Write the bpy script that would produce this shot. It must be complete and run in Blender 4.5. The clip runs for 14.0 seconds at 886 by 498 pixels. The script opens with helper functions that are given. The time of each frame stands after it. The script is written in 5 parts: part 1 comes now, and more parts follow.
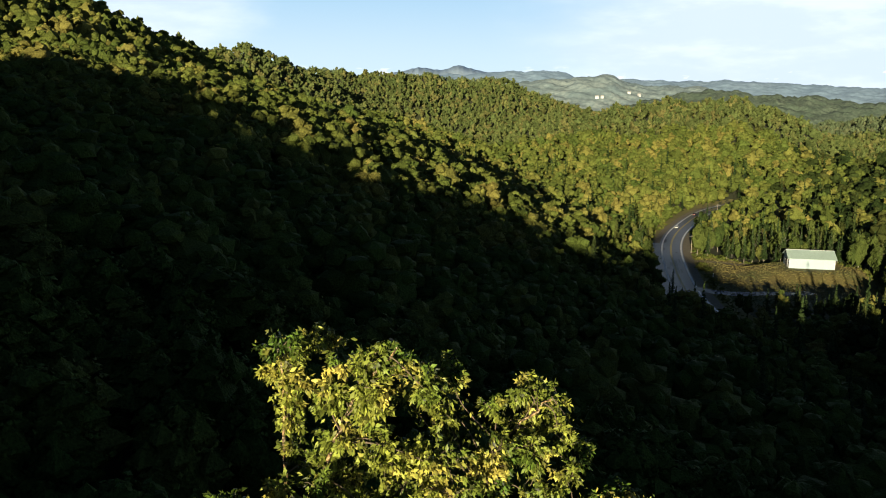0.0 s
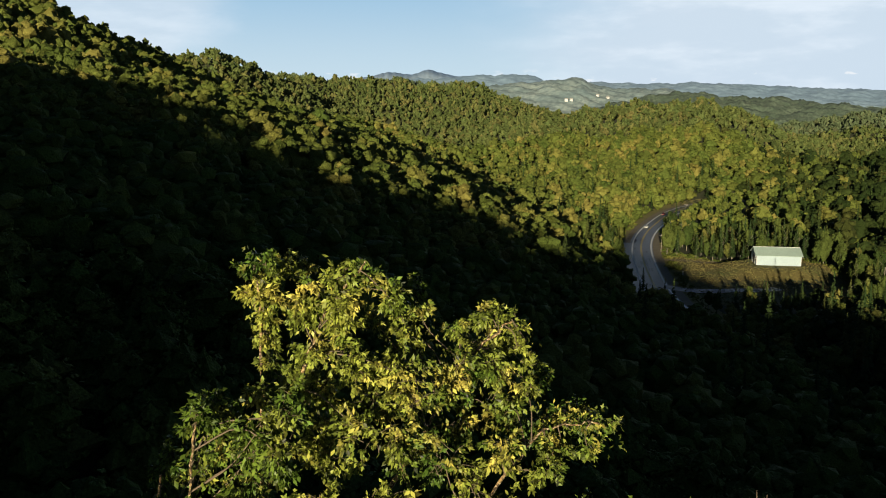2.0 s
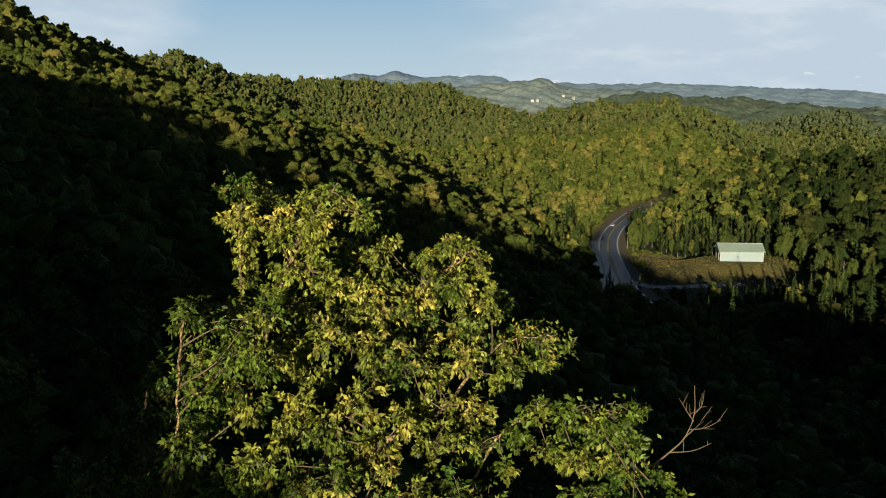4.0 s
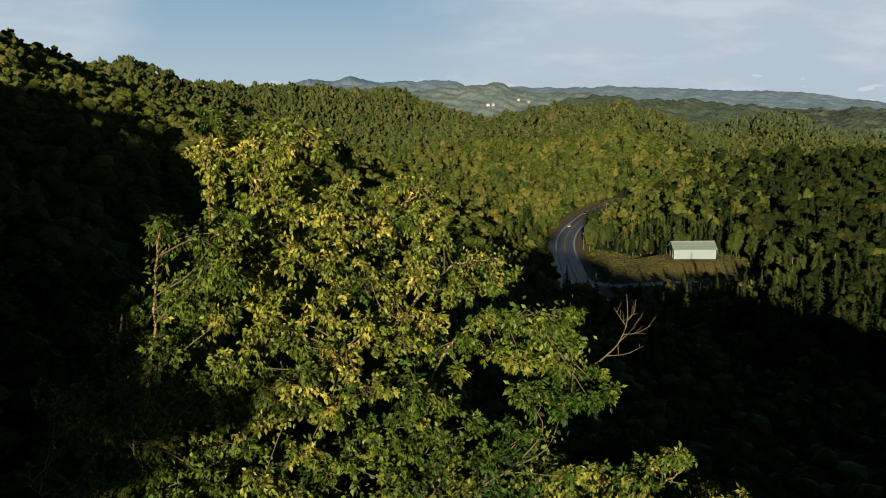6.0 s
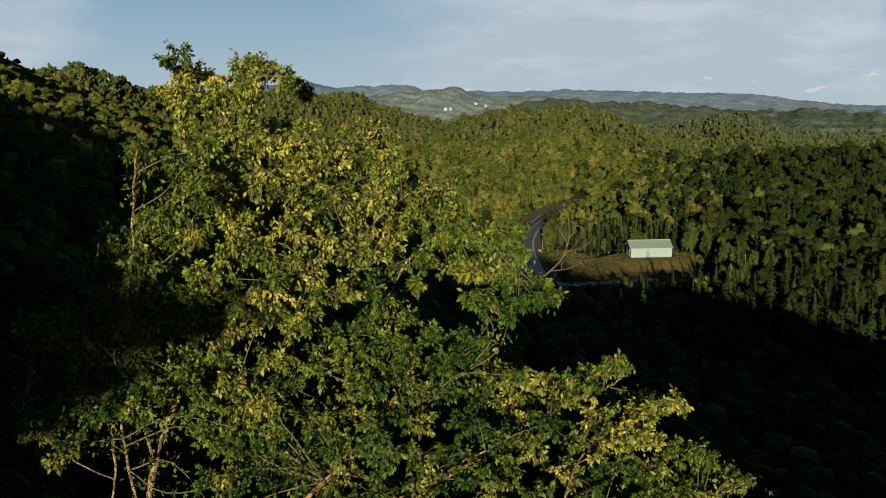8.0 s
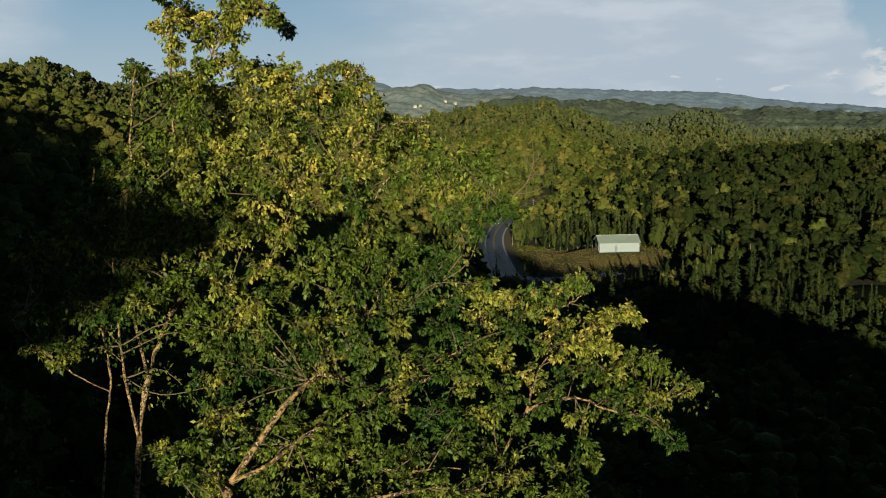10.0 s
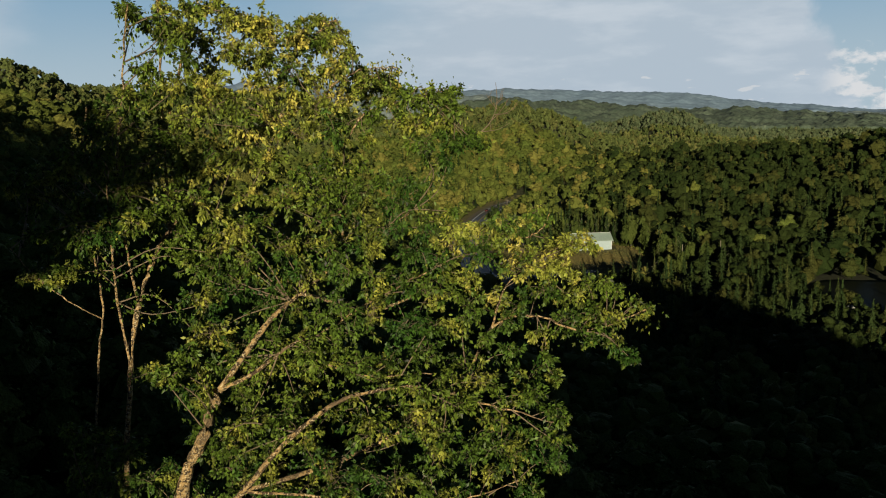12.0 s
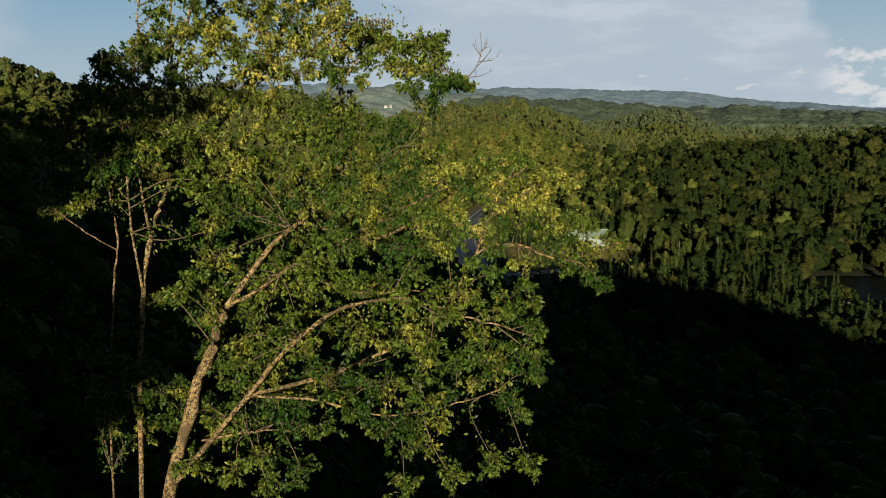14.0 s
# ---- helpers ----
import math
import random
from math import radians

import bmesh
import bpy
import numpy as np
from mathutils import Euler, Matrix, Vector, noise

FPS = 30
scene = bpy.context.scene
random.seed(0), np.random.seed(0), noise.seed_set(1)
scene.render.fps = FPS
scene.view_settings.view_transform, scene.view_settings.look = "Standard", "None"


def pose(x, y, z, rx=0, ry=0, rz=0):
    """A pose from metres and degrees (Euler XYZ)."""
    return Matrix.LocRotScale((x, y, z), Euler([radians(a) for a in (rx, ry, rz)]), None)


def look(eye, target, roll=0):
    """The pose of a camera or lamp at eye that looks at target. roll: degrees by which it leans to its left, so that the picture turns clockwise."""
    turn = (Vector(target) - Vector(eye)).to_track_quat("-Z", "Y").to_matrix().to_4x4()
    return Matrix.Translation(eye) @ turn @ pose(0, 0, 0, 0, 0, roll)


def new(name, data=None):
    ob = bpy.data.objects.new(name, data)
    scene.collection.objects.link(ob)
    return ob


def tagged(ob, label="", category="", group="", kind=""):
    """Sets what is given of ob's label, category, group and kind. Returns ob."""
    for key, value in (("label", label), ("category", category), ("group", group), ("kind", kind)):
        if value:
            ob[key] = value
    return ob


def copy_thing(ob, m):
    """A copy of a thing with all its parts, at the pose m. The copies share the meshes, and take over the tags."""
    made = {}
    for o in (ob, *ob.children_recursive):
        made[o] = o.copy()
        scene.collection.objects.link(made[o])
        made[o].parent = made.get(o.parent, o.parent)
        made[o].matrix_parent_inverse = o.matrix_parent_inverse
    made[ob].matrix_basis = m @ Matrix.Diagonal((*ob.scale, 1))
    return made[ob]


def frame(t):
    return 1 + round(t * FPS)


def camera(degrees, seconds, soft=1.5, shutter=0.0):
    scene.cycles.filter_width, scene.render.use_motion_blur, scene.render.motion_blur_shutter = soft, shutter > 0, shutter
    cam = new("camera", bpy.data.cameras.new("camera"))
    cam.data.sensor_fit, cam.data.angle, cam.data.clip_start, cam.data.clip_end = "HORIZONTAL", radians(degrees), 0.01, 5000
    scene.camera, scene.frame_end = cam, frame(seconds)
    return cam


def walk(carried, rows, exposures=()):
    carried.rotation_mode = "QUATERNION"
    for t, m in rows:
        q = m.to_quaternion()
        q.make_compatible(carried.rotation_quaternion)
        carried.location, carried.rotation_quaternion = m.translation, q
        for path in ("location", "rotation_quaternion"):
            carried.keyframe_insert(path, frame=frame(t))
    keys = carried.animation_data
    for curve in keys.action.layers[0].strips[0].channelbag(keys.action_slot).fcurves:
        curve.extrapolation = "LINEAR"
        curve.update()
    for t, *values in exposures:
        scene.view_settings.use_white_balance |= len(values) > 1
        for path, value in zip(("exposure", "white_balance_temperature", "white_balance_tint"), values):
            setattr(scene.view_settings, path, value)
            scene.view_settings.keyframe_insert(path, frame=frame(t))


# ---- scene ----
cam = camera(58.0, 14.0, soft=1.0)
PATH = [  # seconds, x, y, z, yaw, pitch, roll
    (0.0, -0.000, -0.000, 70.000, -0.000, -10.786, -0.290),
    (0.5, 0.019, -0.162, 69.865, -0.400, -10.693, -0.067),
    (1.0, 0.040, -0.315, 69.708, -0.778, -10.600, 0.046),
    (1.5, 0.055, -0.480, 69.550, -1.425, -10.507, 0.170),
    (2.0, 0.071, -0.649, 69.394, -2.093, -10.478, 0.248),
    (4.5, 0.051, -1.598, 68.621, -5.103, -10.356, 0.574),
    (5.0, 0.041, -1.810, 68.452, -5.860, -10.283, 0.734),
    (5.5, 0.029, -2.022, 68.288, -6.637, -10.213, 0.811),
    (6.0, 0.019, -2.220, 68.115, -7.534, -10.100, 0.974),
    (6.5, 0.003, -2.432, 67.931, -8.442, -10.030, 1.168),
    (7.0, -0.021, -2.653, 67.746, -9.240, -9.884, 1.293),
    (7.5, -0.050, -2.872, 67.564, -9.898, -9.828, 1.358),
    (8.0, -0.083, -3.071, 67.374, -10.523, -9.841, 1.482),
    (10.5, -0.376, -4.158, 66.439, -13.184, -10.060, 1.344),
    (11.0, -0.425, -4.385, 66.252, -13.703, -9.987, 1.401),
    (11.5, -0.466, -4.599, 66.072, -14.170, -9.988, 1.457),
    (12.0, -0.502, -4.826, 65.882, -14.572, -10.000, 1.558),
    (12.5, -0.546, -5.061, 65.698, -14.902, -10.051, 1.589),
    (13.0, -0.590, -5.309, 65.519, -14.987, -10.019, 1.571),
    (13.5, -0.621, -5.570, 65.330, -14.952, -10.036, 1.677),
    (14.0, -0.650, -5.832, 65.152, -14.736, -10.074, 1.627),
]
EXPOSURES = [(0.0, 0.73), (0.8, 0.7), (1.6, 0.5), (4.4, 0.13), (7.0, -0.1), (14.0, -0.12)]
walk(cam, [(t, pose(x, y, z, 90 + pitch, roll, yaw)) for t, x, y, z, yaw, pitch, roll in PATH], EXPOSURES)

# ---- sky and sun: a low evening sun behind the camera ----
SUN_ELEVATION, SUN_HEADING = 9.0, 16.0  # degrees above the horizon; the light travels this far right of +y
sun = new("sun", bpy.data.lights.new("sun", "SUN"))
sun.data.energy, sun.data.angle, sun.data.color = 5.0, radians(0.6), (1.0, 0.87, 0.60)
sun_way = Vector((math.sin(radians(SUN_HEADING)) * math.cos(radians(SUN_ELEVATION)), math.cos(radians(SUN_HEADING)) * math.cos(radians(SUN_ELEVATION)), -math.sin(radians(SUN_ELEVATION))))
sun.matrix_world = look((0, 0, 300), Vector((0, 0, 300)) + sun_way)

world = bpy.data.worlds.new("evening_sky")
scene.world = world
world.use_nodes = True


def build_sky(tree):
    n, link = tree.nodes, tree.links
    n.clear()
    out, back = n.new("ShaderNodeOutputWorld"), n.new("ShaderNodeBackground")
    sky = n.new("ShaderNodeTexSky")
    sky.sky_type, sky.sun_disc = "NISHITA", False
    sky.sun_elevation, sky.sun_rotation = radians(SUN_ELEVATION), radians(180 + SUN_HEADING)
    sky.altitude, sky.air_density, sky.dust_density, sky.ozone_density = 200, 0.6, 0.15, 2.0
    link.new(sky.outputs["Color"], back.inputs["Color"])
    back.inputs["Strength"].default_value = 0.027
    link.new(back.outputs["Background"], out.inputs["Surface"])


build_sky(world.node_tree)


# ---- materials ----
def shader(name, rough=0.8, metal=0.0):
    m = bpy.data.materials.new(name)
    m.use_nodes = True
    b = m.node_tree.nodes["Principled BSDF"]
    b.inputs["Roughness"].default_value, b.inputs["Metallic"].default_value = rough, metal
    return m, m.node_tree.nodes, m.node_tree.links, b


def blend(n, link, fac, a, b):
    """A colour mix node; fac, a, b are sockets or values."""
    mx = n.new("ShaderNodeMix")
    mx.data_type = "RGBA"
    for key, v in (("Factor", fac), ("A", a), ("B", b)):
        if isinstance(v, bpy.types.NodeSocket):
            link.new(v, mx.inputs[key])
        else:
            mx.inputs[key].default_value = v if key == "Factor" else (*v, 1)
    return mx.outputs["Result"]


def grain(n, link, scale, lo=0.35, hi=0.65, detail=4.0, space="Object"):
    """A noise at a real-world scale (per metre), stretched to 0..1."""
    co, nz, ramp = n.new("ShaderNodeTexCoord"), n.new("ShaderNodeTexNoise"), n.new("ShaderNodeMapRange")
    nz.inputs["Scale"].default_value, nz.inputs["Detail"].default_value = scale, detail
    if space == "World":
        geo = n.new("ShaderNodeNewGeometry")
        link.new(geo.outputs["Position"], nz.inputs["Vector"])
    else:
        link.new(co.outputs["Object"], nz.inputs["Vector"])
    ramp.inputs["From Min"].default_value, ramp.inputs["From Max"].default_value = lo, hi
    link.new(nz.outputs["Fac"], ramp.inputs["Value"])
    return ramp.outputs["Result"]


def relief(n, link, bsdf, height, strength, distance):
    bump = n.new("ShaderNodeBump")
    bump.inputs["Strength"].default_value, bump.inputs["Distance"].default_value = strength, distance
    link.new(height, bump.inputs["Height"])
    link.new(bump.outputs["Normal"], bsdf.inputs["Normal"])


def two_tone(name, a, b, scale, rough=0.8, metal=0.0, bump=0.3, depth=0.01, fine=8.0, space="Object"):
    m, n, link, bsdf = shader(name, rough, metal)
    big, small = grain(n, link, scale, space=space), grain(n, link, scale * fine, 0.3, 0.7, space=space)
    col = blend(n, link, big, a, b)
    dark = tuple(c * 0.72 for c in a)
    col = blend(n, link, small, dark, col)
    link.new(col, bsdf.inputs["Base Color"])
    relief(n, link, bsdf, small, bump, depth)
    return m


def leafage(name, a, b, c, patch, through_light=0.3, rough=0.55, least=0.5, most=1.5, single=False):
    """Leaves of a tree close by: three tones mixed by patches and by the single leaf; some light passes through."""
    m, n, link, bsdf = shader(name, rough)
    geo = n.new("ShaderNodeNewGeometry")
    tone = blend(n, link, grain(n, link, patch, 0.38, 0.62, 2.0, "World"), a, b)
    third = grain(n, link, patch * 2.7, 0.52, 0.7, 2.0, "World")
    tone = blend(n, link, third, tone, c)
    hsv, rnd = n.new("ShaderNodeHueSaturation"), n.new("ShaderNodeMapRange")
    rnd.inputs["To Min"].default_value, rnd.inputs["To Max"].default_value = least, most
    info = n.new("ShaderNodeObjectInfo")
    link.new(info.outputs["Random"] if single else geo.outputs["Random Per Island"], rnd.inputs["Value"])
    link.new(rnd.outputs["Result"], hsv.inputs["Value"])
    link.new(tone, hsv.inputs["Color"])
    link.new(hsv.outputs["Color"], bsdf.inputs["Base Color"])
    bsdf.inputs["Specular IOR Level"].default_value = 0.22
    thin, join = n.new("ShaderNodeBsdfTranslucent"), n.new("ShaderNodeMixShader")
    link.new(hsv.outputs["Color"], thin.inputs["Color"])
    join.inputs["Fac"].default_value = through_light
    link.new(bsdf.outputs["BSDF"], join.inputs[1])
    link.new(thin.outputs["BSDF"], join.inputs[2])
    link.new(join.outputs["Shader"], n["Material Output"].inputs["Surface"])
    return m


def canopy(name, a, b, c, patch, leafy=2.6, depth=0.32):
    """Crowns of the woods: every tree has a tone of its own, stands of trees differ, and leaf clumps give a fine relief."""
    m, n, link, bsdf = shader(name, 0.75)
    bsdf.inputs["Specular IOR Level"].default_value = 0.06
    own, info, shift = n.new("ShaderNodeAttribute"), n.new("ShaderNodeObjectInfo"), n.new("ShaderNodeMath")
    own.attribute_name = "tone"
    shift.operation = "ADD"
    link.new(own.outputs["Fac"], shift.inputs[0])
    link.new(info.outputs["Random"], shift.inputs[1])
    wrap = n.new("ShaderNodeMath")
    wrap.operation = "FRACT"
    link.new(shift.outputs[0], wrap.inputs[0])
    tree = wrap.outputs[0]
    tone = blend(n, link, tree, a, b)
    rare = n.new("ShaderNodeMapRange")
    rare.inputs["From Min"].default_value, rare.inputs["From Max"].default_value = 0.72, 0.95
    link.new(tree, rare.inputs["Value"])
    tone = blend(n, link, rare.outputs["Result"], tone, c)
    mean = tuple((p + q) / 2 for p, q in zip(a, b))
    stand = n.new("ShaderNodeMath")
    stand.operation = "MULTIPLY"
    stand.inputs[1].default_value = 0.5
    link.new(grain(n, link, patch, 0.35, 0.65, 2.0, "World"), stand.inputs[0])
    tone = blend(n, link, stand.outputs[0], tone, mean)
    hsv, rnd = n.new("ShaderNodeHueSaturation"), n.new("ShaderNodeMapRange")
    geo = n.new("ShaderNodeNewGeometry")
    rnd.inputs["To Min"].default_value, rnd.inputs["To Max"].default_value = 0.72, 1.28
    link.new(geo.outputs["Random Per Island"], rnd.inputs["Value"])
    link.new(rnd.outputs["Result"], hsv.inputs["Value"])
    link.new(tone, hsv.inputs["Color"])
    fine = grain(n, link, leafy, 0.3, 0.7, 3.0, "World")
    speck = n.new("ShaderNodeMapRange")
    speck.inputs["To Min"].default_value, speck.inputs["To Max"].default_value = 0.62, 1.25
    link.new(fine, speck.inputs["Value"])
    leaf = n.new("ShaderNodeHueSaturation")
    link.new(speck.outputs["Result"], leaf.inputs["Value"])
    link.new(hsv.outputs["Color"], leaf.inputs["Color"])
    link.new(leaf.outputs["Color"], bsdf.inputs["Base Color"])
    relief(n, link, bsdf, fine, 0.9, depth)
    return m


M_WOOD = canopy("broadleaf_foliage", (0.072, 0.108, 0.023), (0.180, 0.194, 0.042), (0.255, 0.222, 0.058), 0.02)
# Darker copy of the broadleaf foliage, with the slope's shade toned in.
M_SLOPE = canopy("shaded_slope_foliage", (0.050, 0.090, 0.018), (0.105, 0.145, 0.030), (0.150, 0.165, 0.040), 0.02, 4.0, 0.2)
# Tones grow paler and bluer with distance: haze mixed into the foliage colour.
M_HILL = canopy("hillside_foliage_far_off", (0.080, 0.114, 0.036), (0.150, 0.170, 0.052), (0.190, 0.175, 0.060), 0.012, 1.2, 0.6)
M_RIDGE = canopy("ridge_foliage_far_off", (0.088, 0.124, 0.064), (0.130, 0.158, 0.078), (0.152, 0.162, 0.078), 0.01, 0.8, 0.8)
M_GROVE = canopy("grove_foliage", (0.044, 0.072, 0.018), (0.104, 0.128, 0.030), (0.170, 0.160, 0.042), 0.03)
# Broadleaf foliage in darkened tones: the eastern valley's dim light is in the colour.
M_DIM_WOOD = canopy("dark_oak_foliage", (0.020, 0.037, 0.010), (0.050, 0.066, 0.017), (0.086, 0.087, 0.023), 0.02)
M_PINE = canopy("needle_foliage", (0.030, 0.056, 0.018), (0.056, 0.082, 0.025), (0.098, 0.108, 0.030), 0.03, 2.0, 0.3)
# Far canopies and hills: aerial haze painted into the base colours, bluer farther off.
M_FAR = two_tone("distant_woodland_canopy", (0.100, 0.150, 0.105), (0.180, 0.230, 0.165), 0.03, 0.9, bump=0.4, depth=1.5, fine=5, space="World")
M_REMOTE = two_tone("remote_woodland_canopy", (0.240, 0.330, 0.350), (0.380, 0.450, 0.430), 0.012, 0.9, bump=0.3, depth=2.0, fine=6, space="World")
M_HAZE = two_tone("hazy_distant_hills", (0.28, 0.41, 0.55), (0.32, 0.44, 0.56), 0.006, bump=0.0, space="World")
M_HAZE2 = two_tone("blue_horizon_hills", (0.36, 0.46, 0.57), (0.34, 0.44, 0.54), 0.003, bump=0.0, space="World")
M_MAPLE = leafage("green_maple_leaves", (0.030, 0.070, 0.011), (0.096, 0.142, 0.020), (0.240, 0.245, 0.042), 0.9, 0.16, 0.42, 0.12, 2.2)
M_TURNING = leafage("yellowing_maple_leaves", (0.062, 0.108, 0.016), (0.215, 0.240, 0.040), (0.430, 0.370, 0.080), 1.2, 0.16, 0.42, 0.12, 2.2)
M_LEAF = leafage("single_maple_leaves", (0.062, 0.105, 0.014), (0.160, 0.182, 0.028), (0.310, 0.280, 0.046), 0.9, 0.2, 0.45, 0.3, 2.1, True)


def bark_material():
    """Flaky bark: dark furrows, tan plates and small cream flakes."""
    m, n, link, bsdf = shader("flaky_maple_bark", 0.9)
    plates = grain(n, link, 20.0, 0.44, 0.56)
    col = blend(n, link, plates, (0.055, 0.036, 0.020), (0.44, 0.29, 0.12))
    col = blend(n, link, grain(n, link, 46.0, 0.56, 0.62, 2.0), col, (0.62, 0.50, 0.30))
    col = blend(n, link, grain(n, link, 2.2, 0.52, 0.70), col, (0.16, 0.11, 0.06))
    link.new(col, bsdf.inputs["Base Color"])
    relief(n, link, bsdf, plates, 0.9, 0.012)
    return m


M_BARK = bark_material()
M_TRUNK = two_tone("forest_trunk_bark", (0.30, 0.27, 0.22), (0.16, 0.13, 0.10), 1.5, 0.9)
M_BIRCH = two_tone("birch_bark", (0.62, 0.60, 0.55), (0.45, 0.42, 0.38), 1.2, 0.85)
M_SAND = two_tone("pale_sandy_kerb", (0.50, 0.42, 0.28), (0.42, 0.35, 0.24), 0.7, 0.95, bump=0.3)
M_TWIG = two_tone("dry_twig_bark", (0.26, 0.20, 0.13), (0.17, 0.12, 0.08), 9.0, 0.9)
M_GROUND = two_tone("forest_floor", (0.050, 0.055, 0.020), (0.040, 0.055, 0.016), 0.12, 0.95, bump=0.6, depth=0.15, space="World")
M_GRASS = two_tone("dry_meadow_grass", (0.19, 0.150, 0.042), (0.060, 0.092, 0.022), 0.05, 0.95, bump=0.7, depth=0.1, fine=14, space="World")
M_ASPHALT = two_tone("worn_asphalt", (0.115, 0.120, 0.145), (0.080, 0.085, 0.105), 0.25, 0.44, bump=0.2, fine=20)
M_PATCH = two_tone("asphalt_patching", (0.060, 0.062, 0.074), (0.045, 0.046, 0.056), 0.5, 0.5, bump=0.1)
M_VERGE = two_tone("roadside_grass", (0.25, 0.215, 0.065), (0.16, 0.165, 0.042), 0.15, 0.95, bump=0.6, depth=0.1, fine=12, space="World")
M_GRAVEL = two_tone("roadside_gravel", (0.24, 0.20, 0.14), (0.17, 0.15, 0.09), 0.4, 0.95, bump=0.5, depth=0.05, fine=12)
M_LINE = two_tone("white_road_paint", (0.85, 0.85, 0.84), (0.74, 0.74, 0.72), 0.8, 0.6, bump=0.05)
M_YELLOW = two_tone("yellow_road_paint", (0.62, 0.47, 0.12), (0.52, 0.40, 0.12), 0.8, 0.6, bump=0.05)
M_METALWALL = two_tone("white_metal_siding", (0.42, 0.53, 0.57), (0.38, 0.49, 0.53), 0.3, 0.5, bump=0.05)
M_ROOF = two_tone("pale_green_metal_roof", (0.42, 0.54, 0.48), (0.37, 0.48, 0.43), 0.25, 0.45, bump=0.05)
M_TRIM = two_tone("white_trim", (0.74, 0.74, 0.72), (0.66, 0.66, 0.64), 1.0, 0.5, bump=0.05)
M_DARK = two_tone("dark_opening", (0.05, 0.05, 0.05), (0.03, 0.03, 0.03), 1.0, 0.7)
M_CARWHITE = two_tone("white_car_paint", (0.75, 0.75, 0.74), (0.70, 0.70, 0.70), 1.0, 0.25, bump=0.0)
M_CARRED = two_tone("dark_red_car_paint", (0.20, 0.03, 0.03), (0.16, 0.025, 0.025), 1.0, 0.25, bump=0.0)
M_GLASS = two_tone("tinted_car_glass", (0.02, 0.025, 0.03), (0.015, 0.02, 0.025), 1.0, 0.08, bump=0.0)
M_RUBBER = two_tone("black_rubber", (0.02, 0.02, 0.02), (0.03, 0.03, 0.03), 3.0, 0.85)
M_POLE = two_tone("weathered_pole_wood", (0.34, 0.29, 0.23), (0.26, 0.22, 0.18), 1.2, 0.9)
M_WATER, _n, _l, _b = shader("still_pond_water", 0.45)
_b.inputs["Base Color"].default_value = (0.014, 0.017, 0.013, 1)
_b.inputs["Specular IOR Level"].default_value = 0.03
relief(_n, _l, _b, grain(_n, _l, 1.2), 0.05, 0.03)
M_ROCK = two_tone("pale_bank_rock", (0.50, 0.49, 0.47), (0.36, 0.35, 0.33), 0.8, 0.9, bump=0.5, depth=0.05)


# ---- mesh helpers ----
def mesh_of(name, verts, faces, material, smooth=False, tone=None):
    """A mesh from arrays: verts (n, 3), faces a list of arrays (m, 3) or (m, 4)."""
    me = bpy.data.meshes.new(name)
    verts = np.asarray(verts, np.float32)
    loops = np.concatenate([np.asarray(f, np.int32).ravel() for f in faces])
    sizes = np.concatenate([np.full(len(f), np.asarray(f).shape[1], np.int32) for f in faces])
    me.vertices.add(len(verts))
    me.vertices.foreach_set("co", verts.ravel())
    me.loops.add(len(loops))
    me.loops.foreach_set("vertex_index", loops)
    me.polygons.add(len(sizes))
    me.polygons.foreach_set("loop_start", np.concatenate([[0], np.cumsum(sizes)[:-1]]).astype(np.int32))
    me.polygons.foreach_set("use_smooth", np.full(len(sizes), smooth))
    me.update(calc_edges=True)
    me.validate()
    if tone is not None:
        me.attributes.new("tone", "FLOAT", "POINT").data.foreach_set("value", np.asarray(tone, np.float32))
    me.materials.append(material)
    return me


def part(name, bm, material, parent=None, label="", smooth=False):
    me = bpy.data.meshes.new(name)
    bm.to_mesh(me)
    bm.free()
    me.materials.append(material)
    if smooth:
        me.polygons.foreach_set("use_smooth", np.ones(len(me.polygons), bool))
    ob = new(name, me)
    ob.parent = parent
    return tagged(ob, label)


def box(bm, x0, y0, z0, x1, y1, z1, bevel=0.0):
    v = bmesh.ops.create_cube(bm, size=1, matrix=Matrix.Translation(((x0 + x1) / 2, (y0 + y1) / 2, (z0 + z1) / 2)) @ Matrix.Diagonal((abs(x1 - x0), abs(y1 - y0), abs(z1 - z0), 1)))["verts"]
    if bevel:
        bmesh.ops.bevel(bm, geom=list({e for q in v for e in q.link_edges}), offset=bevel, segments=2, affect="EDGES")
    return bm


def tube(points, radii, sides=7):
    """Arrays of a tapering tube along points."""
    pts = np.asarray(points, float)
    way = np.gradient(pts, axis=0)
    way /= np.linalg.norm(way, axis=1, keepdims=True) + 1e-9
    ref = np.where(np.abs(way[:, 2:]) > 0.9, [[1.0, 0, 0]], [[0, 0, 1.0]])
    a = np.cross(way, ref)
    a /= np.linalg.norm(a, axis=1, keepdims=True) + 1e-9
    b = np.cross(way, a)
    ang = np.arange(sides) * 2 * np.pi / sides
    r = np.asarray(radii, float)[:, None, None]
    ring = pts[:, None] + r * (np.cos(ang)[None, :, None] * a[:, None] + np.sin(ang)[None, :, None] * b[:, None])
    k = len(pts)
    i, j = np.meshgrid(np.arange(k - 1), np.arange(sides), indexing="ij")
    quads = np.stack([i * sides + j, i * sides + (j + 1) % sides, (i + 1) * sides + (j + 1) % sides, (i + 1) * sides + j], -1).reshape(-1, 4)
    return ring.reshape(-1, 3), quads


